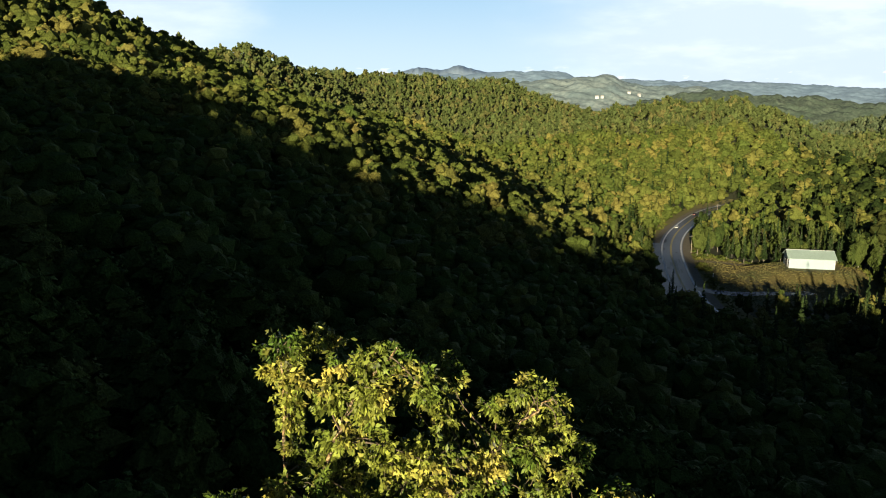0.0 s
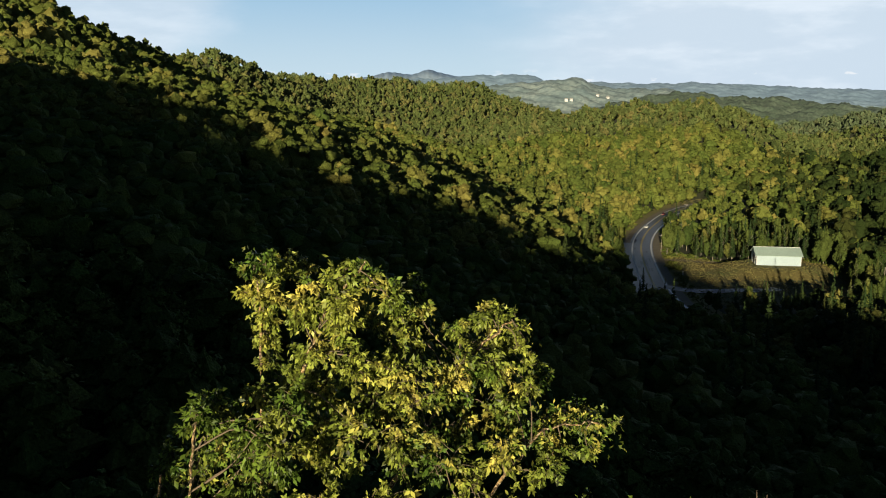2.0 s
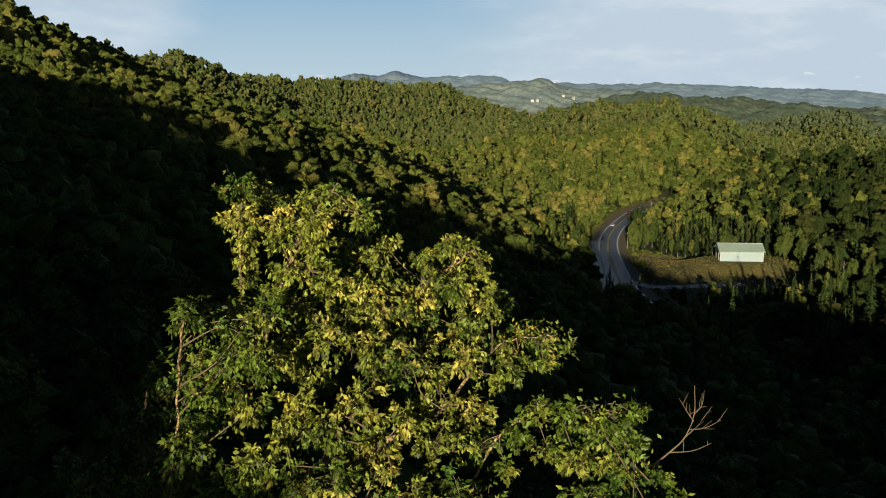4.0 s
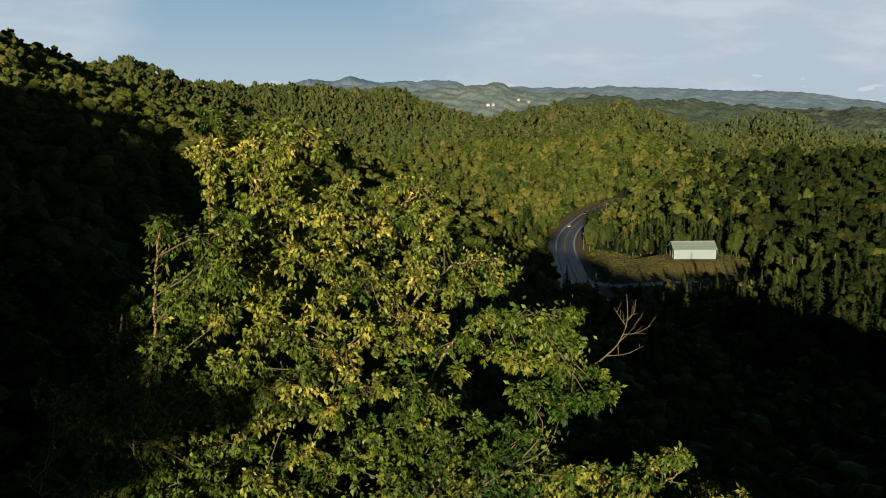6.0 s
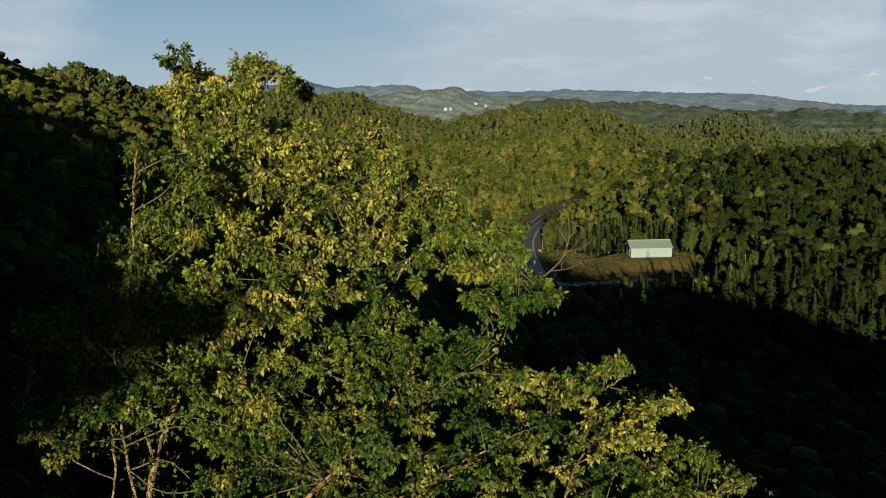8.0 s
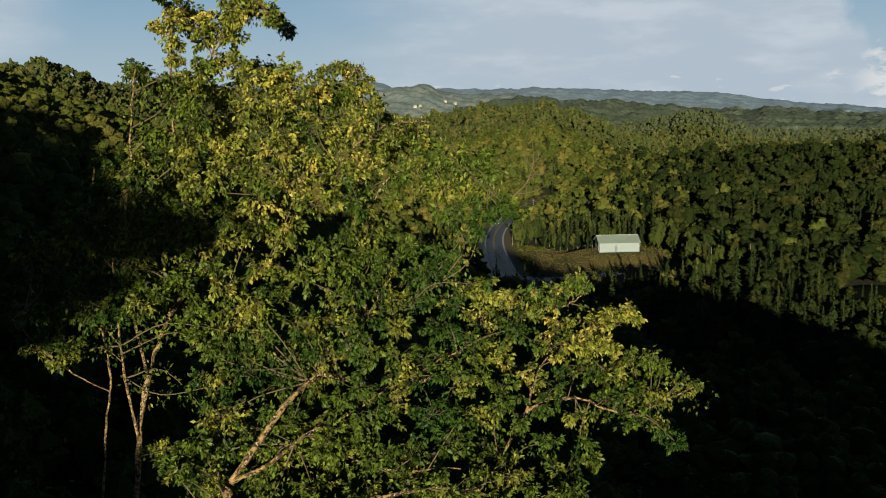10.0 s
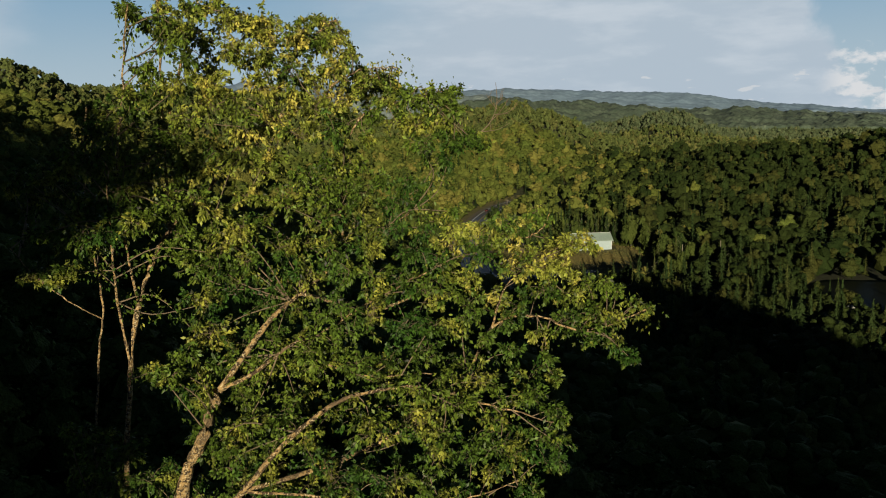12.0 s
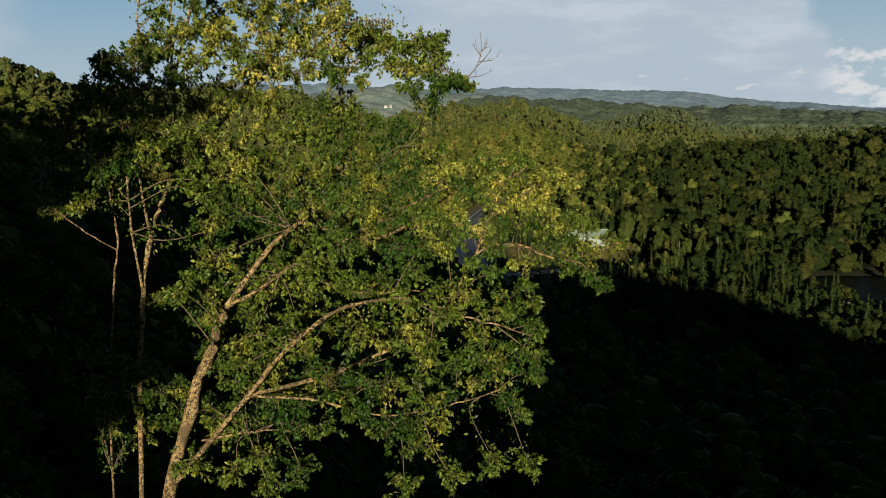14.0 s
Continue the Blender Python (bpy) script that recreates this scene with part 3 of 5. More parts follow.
# ---- barn ----
def build_barn():
    barn = tagged(new("barn"), "white metal barn with a pale green roof", "barn")
    L, D, H, RISE = 17.4, 11.0, 4.3, 2.5
    bm = bmesh.new()
    a = [bm.verts.new((x, y, 0)) for x, y in ((0, 0), (L, 0), (L, D), (0, D))]
    b = [bm.verts.new((x, y, H)) for x, y in ((0, 0), (L, 0), (L, D), (0, D))]
    g = [bm.verts.new((x, D / 2, H + RISE)) for x in (0, L)]
    for i in range(4):
        j = (i + 1) % 4
        if i == 1:
            bm.faces.new((a[1], a[2], b[2], g[1], b[1]))
        elif i == 3:
            bm.faces.new((a[3], a[0], b[0], g[0], b[3]))
        else:
            bm.faces.new((a[i], a[j], b[j], b[i]))
    part("wall", bm, M_METALWALL, barn)
    for k in range(29):  # ribs of the siding
        bm = box(bmesh.new(), 0.28 + k * 0.6, -0.035, 0.12, 0.36 + k * 0.6, -0.003, H - 0.08)
        part("siding_rib", bm, M_METALWALL, barn)
    for s in (0, 1):  # two roof slopes, with an overhang
        bm = bmesh.new()
        y0, y1 = (-0.6, D / 2) if s == 0 else (D + 0.6, D / 2)
        z0 = H - 0.6 * RISE / (D / 2)
        lo, hi = [], []
        for x in (-0.7, L + 0.7):
            lo.append((bm.verts.new((x, y0, z0 + 0.02)), bm.verts.new((x, y0, z0 + 0.16))))
            hi.append((bm.verts.new((x, y1, H + RISE + 0.02)), bm.verts.new((x, y1, H + RISE + 0.16))))
        for q in ((lo[0][1], lo[1][1], hi[1][1], hi[0][1]), (lo[0][0], lo[1][0], hi[1][0], hi[0][0]), (lo[0][0], lo[1][0], lo[1][1], lo[0][1]), (lo[0][0], hi[0][0], hi[0][1], lo[0][1]), (lo[1][0], hi[1][0], hi[1][1], lo[1][1])):
            bm.faces.new(q)
        bmesh.ops.recalc_face_normals(bm, faces=bm.faces)
        slope = part("roof", bm, M_ROOF, barn, "pale green metal roof slope")
        for k in range(32):
            bm = bmesh.new()
            x = -0.6 + k * 0.6
            p = [bm.verts.new((x + dx, y, z + dz)) for y, z in ((y0, z0), (y1, H + RISE)) for dx, dz in ((-0.03, 0.16), (0.03, 0.16), (0.03, 0.21), (-0.03, 0.21))]
            for q in ((0, 1, 5, 4), (1, 2, 6, 5), (2, 3, 7, 6), (3, 0, 4, 7), (0, 3, 2, 1)):
                bm.faces.new([p[i] for i in q])
            part("roof_seam", bm, M_ROOF, slope)
    part("ridge_cap", box(bmesh.new(), -0.72, D / 2 - 0.22, H + RISE + 0.12, L + 0.72, D / 2 + 0.22, H + RISE + 0.24, 0.03), M_TRIM, barn)
    part("foundation", box(bmesh.new(), -0.1, -0.1, -1.2, L + 0.1, D + 0.1, 0.1), M_ROCK, barn, "grey concrete foundation")
    # dark panel on the wall stands in for shade inside the open bay
    door = part("door", box(bmesh.new(), -0.09, 3.4, 0.1, -0.01, 7.4, 3.5), M_DARK, barn, "dark open bay in the gable end")
    part("door_frame", box(bmesh.new(), -0.13, 3.2, 0.1, -0.012, 3.4, 3.7), M_TRIM, door)
    part("door_frame", box(bmesh.new(), -0.13, 7.4, 0.1, -0.012, 7.6, 3.7), M_TRIM, door)
    part("door_lintel", box(bmesh.new(), -0.13, 3.2, 3.5, -0.012, 7.6, 3.7), M_TRIM, door)
    for x in (0.0, L):
        part("corner_trim", box(bmesh.new(), x - 0.1, -0.06, 0.1, x + 0.1, 0.1, H), M_TRIM, barn)
    win = part("window", box(bmesh.new(), -0.07, 1.2, 1.5, -0.005, 2.3, 2.5), M_GLASS, barn)
    part("window_frame", box(bmesh.new(), -0.1, 1.1, 1.4, -0.008, 2.4, 1.5), M_TRIM, win)
    part("window_frame", box(bmesh.new(), -0.1, 1.1, 2.5, -0.008, 2.4, 2.6), M_TRIM, win)
    barn.matrix_basis = pose(142.2, 320.6, 1.62, 0, 0, -12.0)


build_barn()


# ---- forest ----
def ico(level):
    bm = bmesh.new()
    bmesh.ops.create_icosphere(bm, subdivisions=level, radius=1)
    v = np.array([q.co[:] for q in bm.verts])
    f = np.array([[q.index for q in p.verts] for p in bm.faces])
    bm.free()
    return v, f


ICO1 = ico(1)
OCTA = (np.array([(1, 0, 0), (-1, 0, 0), (0, 1, 0), (0, -1, 0), (0, 0, 1), (0, 0, -1)], float), np.array([(0, 2, 4), (2, 1, 4), (1, 3, 4), (3, 0, 4), (2, 0, 5), (1, 2, 5), (3, 1, 5), (0, 3, 5)]))


def cards(rng, at, out, size, tilt=0.7, stretch=1.0):
    """Small bent leaf clumps at points, facing roughly outwards: arrays of two triangles each with a fold."""
    n = len(at)
    nrm = out + rng.normal(0, tilt, (n, 3))
    nrm /= np.linalg.norm(nrm, axis=1, keepdims=True)
    t = np.cross(nrm, rng.normal(0, 1, (n, 3)))
    t /= np.linalg.norm(t, axis=1, keepdims=True)
    b = np.cross(nrm, t)
    s = size * rng.uniform(0.6, 1.3, (n, 1))
    j = rng.uniform(0.7, 1.2, (n, 4, 1))
    v = np.stack([at - t * s * j[:, 0], at - b * s * stretch * j[:, 1] - nrm * s * 0.25, at + t * s * j[:, 2], at + b * s * stretch * j[:, 3] - nrm * s * 0.25], 1)
    return v.reshape(-1, 3), np.arange(4 * n).reshape(-1, 4)


def broadleaf(seed, lobes, clumps, size, core=ICO1, body=1.0, lobe=OCTA, girth=1.0):
    """The crown of one broadleaf tree about 13 m high, trunk foot at the origin: billowing boughs with leaf clumps on them."""
    rng = np.random.default_rng(seed)
    pile = Pile()
    cen, rad = [(0, 0, 6.6)], [(2.6, 2.6, 5.2)]
    for k in range(lobes):
        a, up = k * 2.4 + rng.uniform(-0.5, 0.5), 1 - (k + 0.5) / lobes * 1.45
        flat_part = math.sqrt(max(0.0, 1 - up * up))
        out = rng.uniform(1.9, 2.8) * (1 - 0.25 * up)
        cen.append((math.cos(a) * flat_part * out, math.sin(a) * flat_part * out, 7.0 + up * rng.uniform(4.2, 5.4)))
        r = rng.uniform(1.15, 1.8) * girth * (1 - 0.22 * up)
        rad.append((r, r, r * rng.uniform(1.0, 1.4)))
    cen, rad = np.array(cen), np.array(rad)
    for k, (c, r) in enumerate(zip(cen, rad)):
        v, f = core if k == 0 else lobe
        pile.add(c + v * r * body * rng.uniform(0.72, 1.28, (len(v), 1)), f)
    if clumps:
        k = rng.integers(0 if lobes < 2 else -lobes // 4, lobes + 1, clumps).clip(0)
        d = rng.normal(0, 1, (clumps, 3))
        d[:, 2] = np.abs(d[:, 2]) * 1.1 - 0.4
        d /= np.linalg.norm(d, axis=1, keepdims=True)
        pile.add(*cards(rng, cen[k] + d * rad[k] * rng.uniform(0.92 * body, 1.14, (clumps, 1)), d, size, 0.35))
    return pile


def conifer(seed, tiers, per, size):
    """A spruce or pine crown about 15 m high: drooping tiers of boughs."""
    rng = np.random.default_rng(seed)
    pile = Pile()
    u = np.repeat(np.linspace(0.1, 1, tiers), per)
    n = len(u)
    a = rng.uniform(0, 6.28, n)
    r = (1 - u) * 2.9 * rng.uniform(0.55, 1.1, n) + 0.15
    z = 1.5 + u * 13.5
    out = np.stack([np.cos(a), np.sin(a), np.full(n, 0.75)], -1)
    base = np.stack([np.cos(a) * 0.1, np.sin(a) * 0.1, z + 0.2], -1)
    tip = np.stack([np.cos(a) * r, np.sin(a) * r, z - r * 0.2 + rng.normal(0, 0.35, n)], -1)
    side = np.stack([-np.sin(a), np.cos(a), np.zeros(n)], -1) * (size * (0.35 + 0.65 * (1 - u)))[:, None]
    mid = base * 0.35 + tip * 0.65
    v = np.stack([base, mid - side, tip, mid + side], 1).reshape(-1, 3)
    v[1::4, 2] -= 0.18
    v[3::4, 2] -= 0.18
    pile.add(v, np.arange(4 * n).reshape(-1, 4))
    cone, f = ico(1)
    pile.add(cone * [0.3, 0.3, 6.0] + [0, 0, 7.0], f)
    return pile


def flat(pile):
    """One vertex array and its face arrays."""
    return np.vstack(pile.v), {k: np.vstack(q) for k, q in pile.f.items() if q}


def scatter(x0, y0, x1, y1, gap, seed):
    """A jittered lattice of places."""
    rng = np.random.default_rng(seed)
    xs, ys = np.arange(x0, x1, gap), np.arange(y0, y1, gap * 0.9)
    x, y = np.meshgrid(xs, ys)
    x = x + (np.arange(len(ys)) % 2)[:, None] * gap / 2
    x, y = x + rng.uniform(-0.5, 0.5, x.shape) * gap, y + rng.uniform(-0.5, 0.5, x.shape) * gap
    return x.ravel(), y.ravel(), rng


POND = (216.0, 220.0, 25.0, 23.0)


def open_ground(x, y):
    """Where no wood grows."""
    gap = road_gap(x, y)
    house = np.hypot((x - 77) / 8, (y - 366) / 9) < 1
    pond = np.hypot((x - POND[0]) / (POND[2] + 1), (y - POND[1]) / (POND[3] + 1)) < 1
    drive = np.zeros(np.shape(x), bool)
    for line, w in ((DRIVE, 5.0), (SIDE, 5.5)):
        for a in line[::2]:
            drive |= np.hypot(x - a[0], y - a[1]) < w
    glade = (np.hypot((x - 176) / 10, (y - 271) / 8) < 1) | (np.hypot((x - 192) / 7, (y - 277) / 7) < 1)
    return glade | (gap < np.where(y < 244, 3.6, 10.5)) | (meadow(x, y) < 1.0) | pond | house | drive | (np.hypot(x - 0.5, y - 1) < 17)


def in_view(x, y, margin=2.0):
    """The wedge of the valley that lies ahead, and the near hillside all round."""
    a = np.degrees(np.arctan2(x, y))
    return ((a > -31 - margin) & (a < 45 + margin)) | (np.hypot(x, y) < 60)


def hidden_ground(x, y):
    """Beyond a nearer crest of the land, where no crown shows."""
    br, rr = np.radians(np.arange(-36, 50.1, 0.5)), np.arange(60, 1760, 10.0)
    b, r = np.meshgrid(br, rr, indexing="ij")
    slope = (land(r * np.sin(b), r * np.cos(b)) + 3 - 70) / r
    crest = np.maximum.accumulate(slope, axis=1)
    i = np.clip(np.rint((np.arctan2(x, y) - br[0]) / math.radians(0.5)).astype(int), 0, len(br) - 1)
    d = np.hypot(x, y)
    j = np.clip(((d - 40 - rr[0]) / 10).astype(int), 0, len(rr) - 1)
    return (land(x, y) + 18 - 65) / d < crest[i, j] - 0.006


def stature(x, y):
    """How tall the wood stands: lower on the near slope and below the road, even along the crest behind."""
    low = bump_hill(x, y, 78, 286, 0.45, 14, 13) + bump_hill(x, y, 82, 250, 0.5, 20, 22) + bump_hill(x, y, 132, 252, 0.35, 34, 22) + bump_hill(x, y, 150, 430, 0.2, 24, 36) + bump_hill(x, y, 190, 492, 0.45, 30, 28) + bump_hill(x, y, POND[0] - 26, POND[1] - 30, 0.55, 26, 24)
    slope = np.where((y > 8) & (np.hypot(x, y) < 190), 0.86, 1.0)
    return np.clip(slope - low, 0.5, 1.0)


def plant(name, protos, x, y, rng, grow, material, label, spread=0.28, wide=1.4):
    """One mesh of many trees: every place takes one of the prototype crowns, turned and scaled."""
    n = len(x)
    z = land(x, y)
    kind = rng.integers(0, len(protos), n)
    turn, s = rng.uniform(0, 6.28, n), grow * stature(x, y) * np.exp(rng.normal(0, spread * 0.75, n).clip(-spread * 1.6, spread * 1.4))
    sz = s * rng.uniform(1 - spread * 0.45, 1 + spread * 0.5, n)
    wide = wide * rng.uniform(0.8, 1.22, (n, 1))
    hue = rng.uniform(0, 1, n)
    verts, faces, tones, count = [], {3: [], 4: []}, [], 0
    for k, (pv, pf) in enumerate(protos):
        m = np.flatnonzero(kind == k)
        c, si = np.cos(turn[m])[:, None], np.sin(turn[m])[:, None]
        vx = (pv[:, 0] * c - pv[:, 1] * si) * s[m][:, None] * wide[m] + x[m][:, None]
        vy = (pv[:, 0] * si + pv[:, 1] * c) * s[m][:, None] * wide[m] + y[m][:, None]
        vz = pv[:, 2] * sz[m][:, None] + z[m][:, None] - 0.3
        verts.append(np.stack([vx, vy, vz], -1).reshape(-1, 3))
        tones.append(np.repeat(hue[m], len(pv)))
        for w, f in pf.items():
            faces[w].append((f[None] + (np.arange(len(m)) * len(pv))[:, None, None]).reshape(-1, w) + count)
        count += len(m) * len(pv)
    me = mesh_of(name, np.vstack(verts), [np.vstack(q) for q in faces.values() if q], material, False, np.concatenate(tones))
    return tagged(new(name, me), label, "woodland", kind="stuff")


def single_tree_zone(x, y):
    return (x > 84) & (x < 186) & (y > 258) & (y < 400)


def needle_share(x, y):
    """More spruce and pine on the valley floor than on the hillsides."""
    east = np.clip((x - 0.36 * y) / 110, 0, 1)
    return np.clip(0.22 + 0.16 * east - (land(x, y) - 2) / 70, 0.0, 0.38)


def grow_forest():
    close = [flat(broadleaf(s, 14, 460, 0.26, ICO1, 0.9, OCTA)) for s in range(1, 5)]
    near = [flat(broadleaf(s, 7, 92, 0.36, ICO1, 0.92, ICO1, 1.1)) for s in range(11, 17)]
    sloped = [flat(broadleaf(s, 9, 64, 0.30, ICO1, 0.95, ICO1, 1.0)) for s in range(61, 66)]
    mid = [flat(broadleaf(s, 5, 30, 0.34, ICO1, 0.98, ICO1, 1.12)) for s in range(21, 29)]
    crest = [flat(broadleaf(s, 3, 4, 0.9, girth=1.5)) for s in range(26, 29)]
    far = [flat(broadleaf(s, 3, 0, 1.3, OCTA, 1.0, OCTA, 1.3)) for s in range(31, 37)]
    fir = [flat(conifer(s, 17, 12, 0.5)) for s in range(41, 44)]
    fir_mid = [flat(conifer(s, 11, 8, 0.8)) for s in range(51, 54)]
    # the crest of the slope behind, which shades the hillside below
    x, y, rng = scatter(-230, -75, 150, -7, 4.6, 7)
    keep = (np.hypot(x - 0.5, y - 1) > 12.5) & (np.hypot(x, y) > 13)
    plant("crest_woodland", crest, x[keep], y[keep], rng, 1.0, M_WOOD, "broadleaf woods along the crest of the slope", 0.06)
    # within 330 m
    x, y, rng = scatter(-230, -7, 300, 340, 6.1, 1)
    r = np.hypot(x, y)
    keep = (r < 330) & (in_view(x, y) | ((y < 12) & (x < 160))) & ~open_ground(x, y) & ~single_tree_zone(x, y)
    x, y, r = x[keep], y[keep], r[keep]
    fi = (rng.uniform(0, 1, len(x)) < needle_share(x, y)) & (r > 130)
    hug = (r < 90) & (np.degrees(np.arctan2(x, y)) > -40) & (np.degrees(np.arctan2(x, y)) < 52) & ~fi
    even = (r < 190) & ~fi & ~hug
    rest = ~fi & ~hug & ~even
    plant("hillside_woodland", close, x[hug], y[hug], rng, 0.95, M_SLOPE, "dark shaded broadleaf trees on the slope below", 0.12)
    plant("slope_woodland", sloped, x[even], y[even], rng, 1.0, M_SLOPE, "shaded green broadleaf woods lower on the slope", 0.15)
    # trees to the right take the darkened foliage that stands in for dim light
    dimmed = rest & (rng.normal(x - 0.55 * y, 18) > 0)
    rest = rest & ~dimmed
    plant("lower_valley_woodland", near, x[dimmed], y[dimmed], rng, 0.86, M_DIM_WOOD, "dark green oak woods round the pond", 0.2)
    plant("near_woodland", near, x[rest], y[rest], rng, 0.86, M_WOOD, "dense green broadleaf woods on the valley side", 0.2)
    plant("near_conifers", fir, x[fi], y[fi], rng, 1.0, M_PINE, "dark spruces and pines scattered among the woods", 0.28, 1.0)
    # to 820 m
    x, y, rng = scatter(-520, 60, 640, 830, 7.6, 2)
    r = np.hypot(x, y)
    keep = (r >= 330) & (r < 820) & in_view(x, y) & ~hidden_ground(x, y) & ~open_ground(x, y) & ~single_tree_zone(x, y)
    x, y = x[keep], y[keep]
    fi = rng.uniform(0, 1, len(x)) < needle_share(x, y)
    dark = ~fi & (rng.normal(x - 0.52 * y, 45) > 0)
    plant("valley_woodland", mid, x[dark], y[dark], rng, 0.9, M_DIM_WOOD, "dark green oak woods on the valley floor", 0.26)
    even = ~fi & ~dark
    plant("middle_woodland", mid, x[even], y[even], rng, 0.84, M_WOOD, "sunlit yellow-green woods across the valley", 0.26)
    plant("middle_conifers", fir_mid, x[fi], y[fi], rng, 0.86, M_PINE, "spruces among the sunlit woods", 0.3, 1.0)
    # to 1300 m
    x, y, rng = scatter(-720, 400, 1050, 1310, 7.0, 3)
    r = np.hypot(x, y)
    keep = (r >= 820) & (r < 1300) & in_view(x, y, 2) & ~hidden_ground(x, y)
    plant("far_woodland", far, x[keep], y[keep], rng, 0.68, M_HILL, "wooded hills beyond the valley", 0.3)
    # beyond, the crowns close into one rough canopy
    x, y, rng = scatter(-980, 900, 1330, 1710, 6.0, 4)
    r = np.hypot(x, y)
    keep = (r >= 1300) & (r < 1700) & in_view(x, y, 1) & ~hidden_ground(x, y)
    bare = [flat(broadleaf(s, 1, 0, 1.5, OCTA, 1.0, OCTA, 1.3)) for s in range(36, 42)]
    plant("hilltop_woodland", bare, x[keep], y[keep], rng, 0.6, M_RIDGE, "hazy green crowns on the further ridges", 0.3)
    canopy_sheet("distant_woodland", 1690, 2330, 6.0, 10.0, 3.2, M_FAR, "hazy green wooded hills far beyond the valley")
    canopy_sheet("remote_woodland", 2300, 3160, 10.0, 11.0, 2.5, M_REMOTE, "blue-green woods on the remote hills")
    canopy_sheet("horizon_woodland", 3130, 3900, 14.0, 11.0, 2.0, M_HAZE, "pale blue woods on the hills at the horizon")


def canopy_sheet(name, r0, r1, step, height, rough, material, label):
    """The closed canopy of far woods: a rough sheet that follows the land."""
    rng = np.random.default_rng(int(r0))
    ang = np.radians(np.arange(-33, 47.5, math.degrees(step / r0)))
    rad = np.arange(r0, r1, step * 1.3)
    a, r = np.meshgrid(ang, rad)
    r = r + rng.uniform(-0.35, 0.35, r.shape) * step
    x, y = r * np.sin(a), r * np.cos(a)
    v = np.stack([x, y, land(x, y) + height + rng.normal(0, rough * 0.7, x.shape).clip(-rough, rough)], -1)
    v[0, :, 2] -= 12
    n, k = len(rad), len(ang)
    i, j = np.meshgrid(np.arange(n - 1), np.arange(k - 1), indexing="ij")
    q = np.stack([i * k + j, i * k + j + 1, (i + 1) * k + j + 1, (i + 1) * k + j], -1).reshape(-1, 4)
    tagged(new(name, mesh_of(name, v.reshape(-1, 3), [q], material, True)), label, "woodland", kind="stuff")


grow_forest()


# ---- the tall maple by the camera ----
# a three-pointed leaf, folded along its midrib: base, side point, notch, tip, notch, side point
LEAF_V = np.array([(0, 0, 0), (0.42, 0.50, -0.16), (0.15, 0.48, -0.03), (0, 1.0, -0.20), (-0.15, 0.48, -0.03), (-0.42, 0.50, -0.16)])
LEAF_QUADS = np.array([(0, 1, 2, 3), (0, 3, 4, 5)])


BLADE_V = np.array([(0, 0, 0), (0.26, 0.45, -0.12), (0, 1.0, -0.22), (-0.26, 0.45, -0.12)])
BLADE_QUADS = np.array([(0, 1, 2, 3)])


def leaf_arrays(rng, at, tip, size):
    """Leaves: at (n, 3) where the stalk ends, tip (n, 3) the way the leaf points; a third show all their points, the rest hang half folded."""
    n = len(at)
    tip = tip / (np.linalg.norm(tip, axis=1, keepdims=True) + 1e-9)
    up = np.array([-0.1, -0.5, 0.9]) + rng.normal(0, 0.95, (n, 3))
    w = np.cross(tip, up)
    w /= np.linalg.norm(w, axis=1, keepdims=True) + 1e-9
    nrm = np.cross(w, tip)
    s = size * rng.uniform(0.6, 1.3, (n, 1, 1))
    curl = rng.uniform(0.3, 2.0, (n, 1, 1))
    verts, faces, count, cut = [], [], 0, n // 3
    for part_of, shape, quads in ((slice(0, cut), LEAF_V, LEAF_QUADS), (slice(cut, n), BLADE_V, BLADE_QUADS)):
        v = at[part_of, None] + s[part_of] * (shape[None, :, 0:1] * w[part_of, None] + shape[None, :, 1:2] * tip[part_of, None] + shape[None, :, 2:3] * curl[part_of] * nrm[part_of, None])
        faces.append((quads[None] + (np.arange(v.shape[0]) * len(shape))[:, None, None]).reshape(-1, 4) + count)
        verts.append(v.reshape(-1, 3))
        count += len(verts[-1])
    return np.vstack(verts), np.vstack(faces)


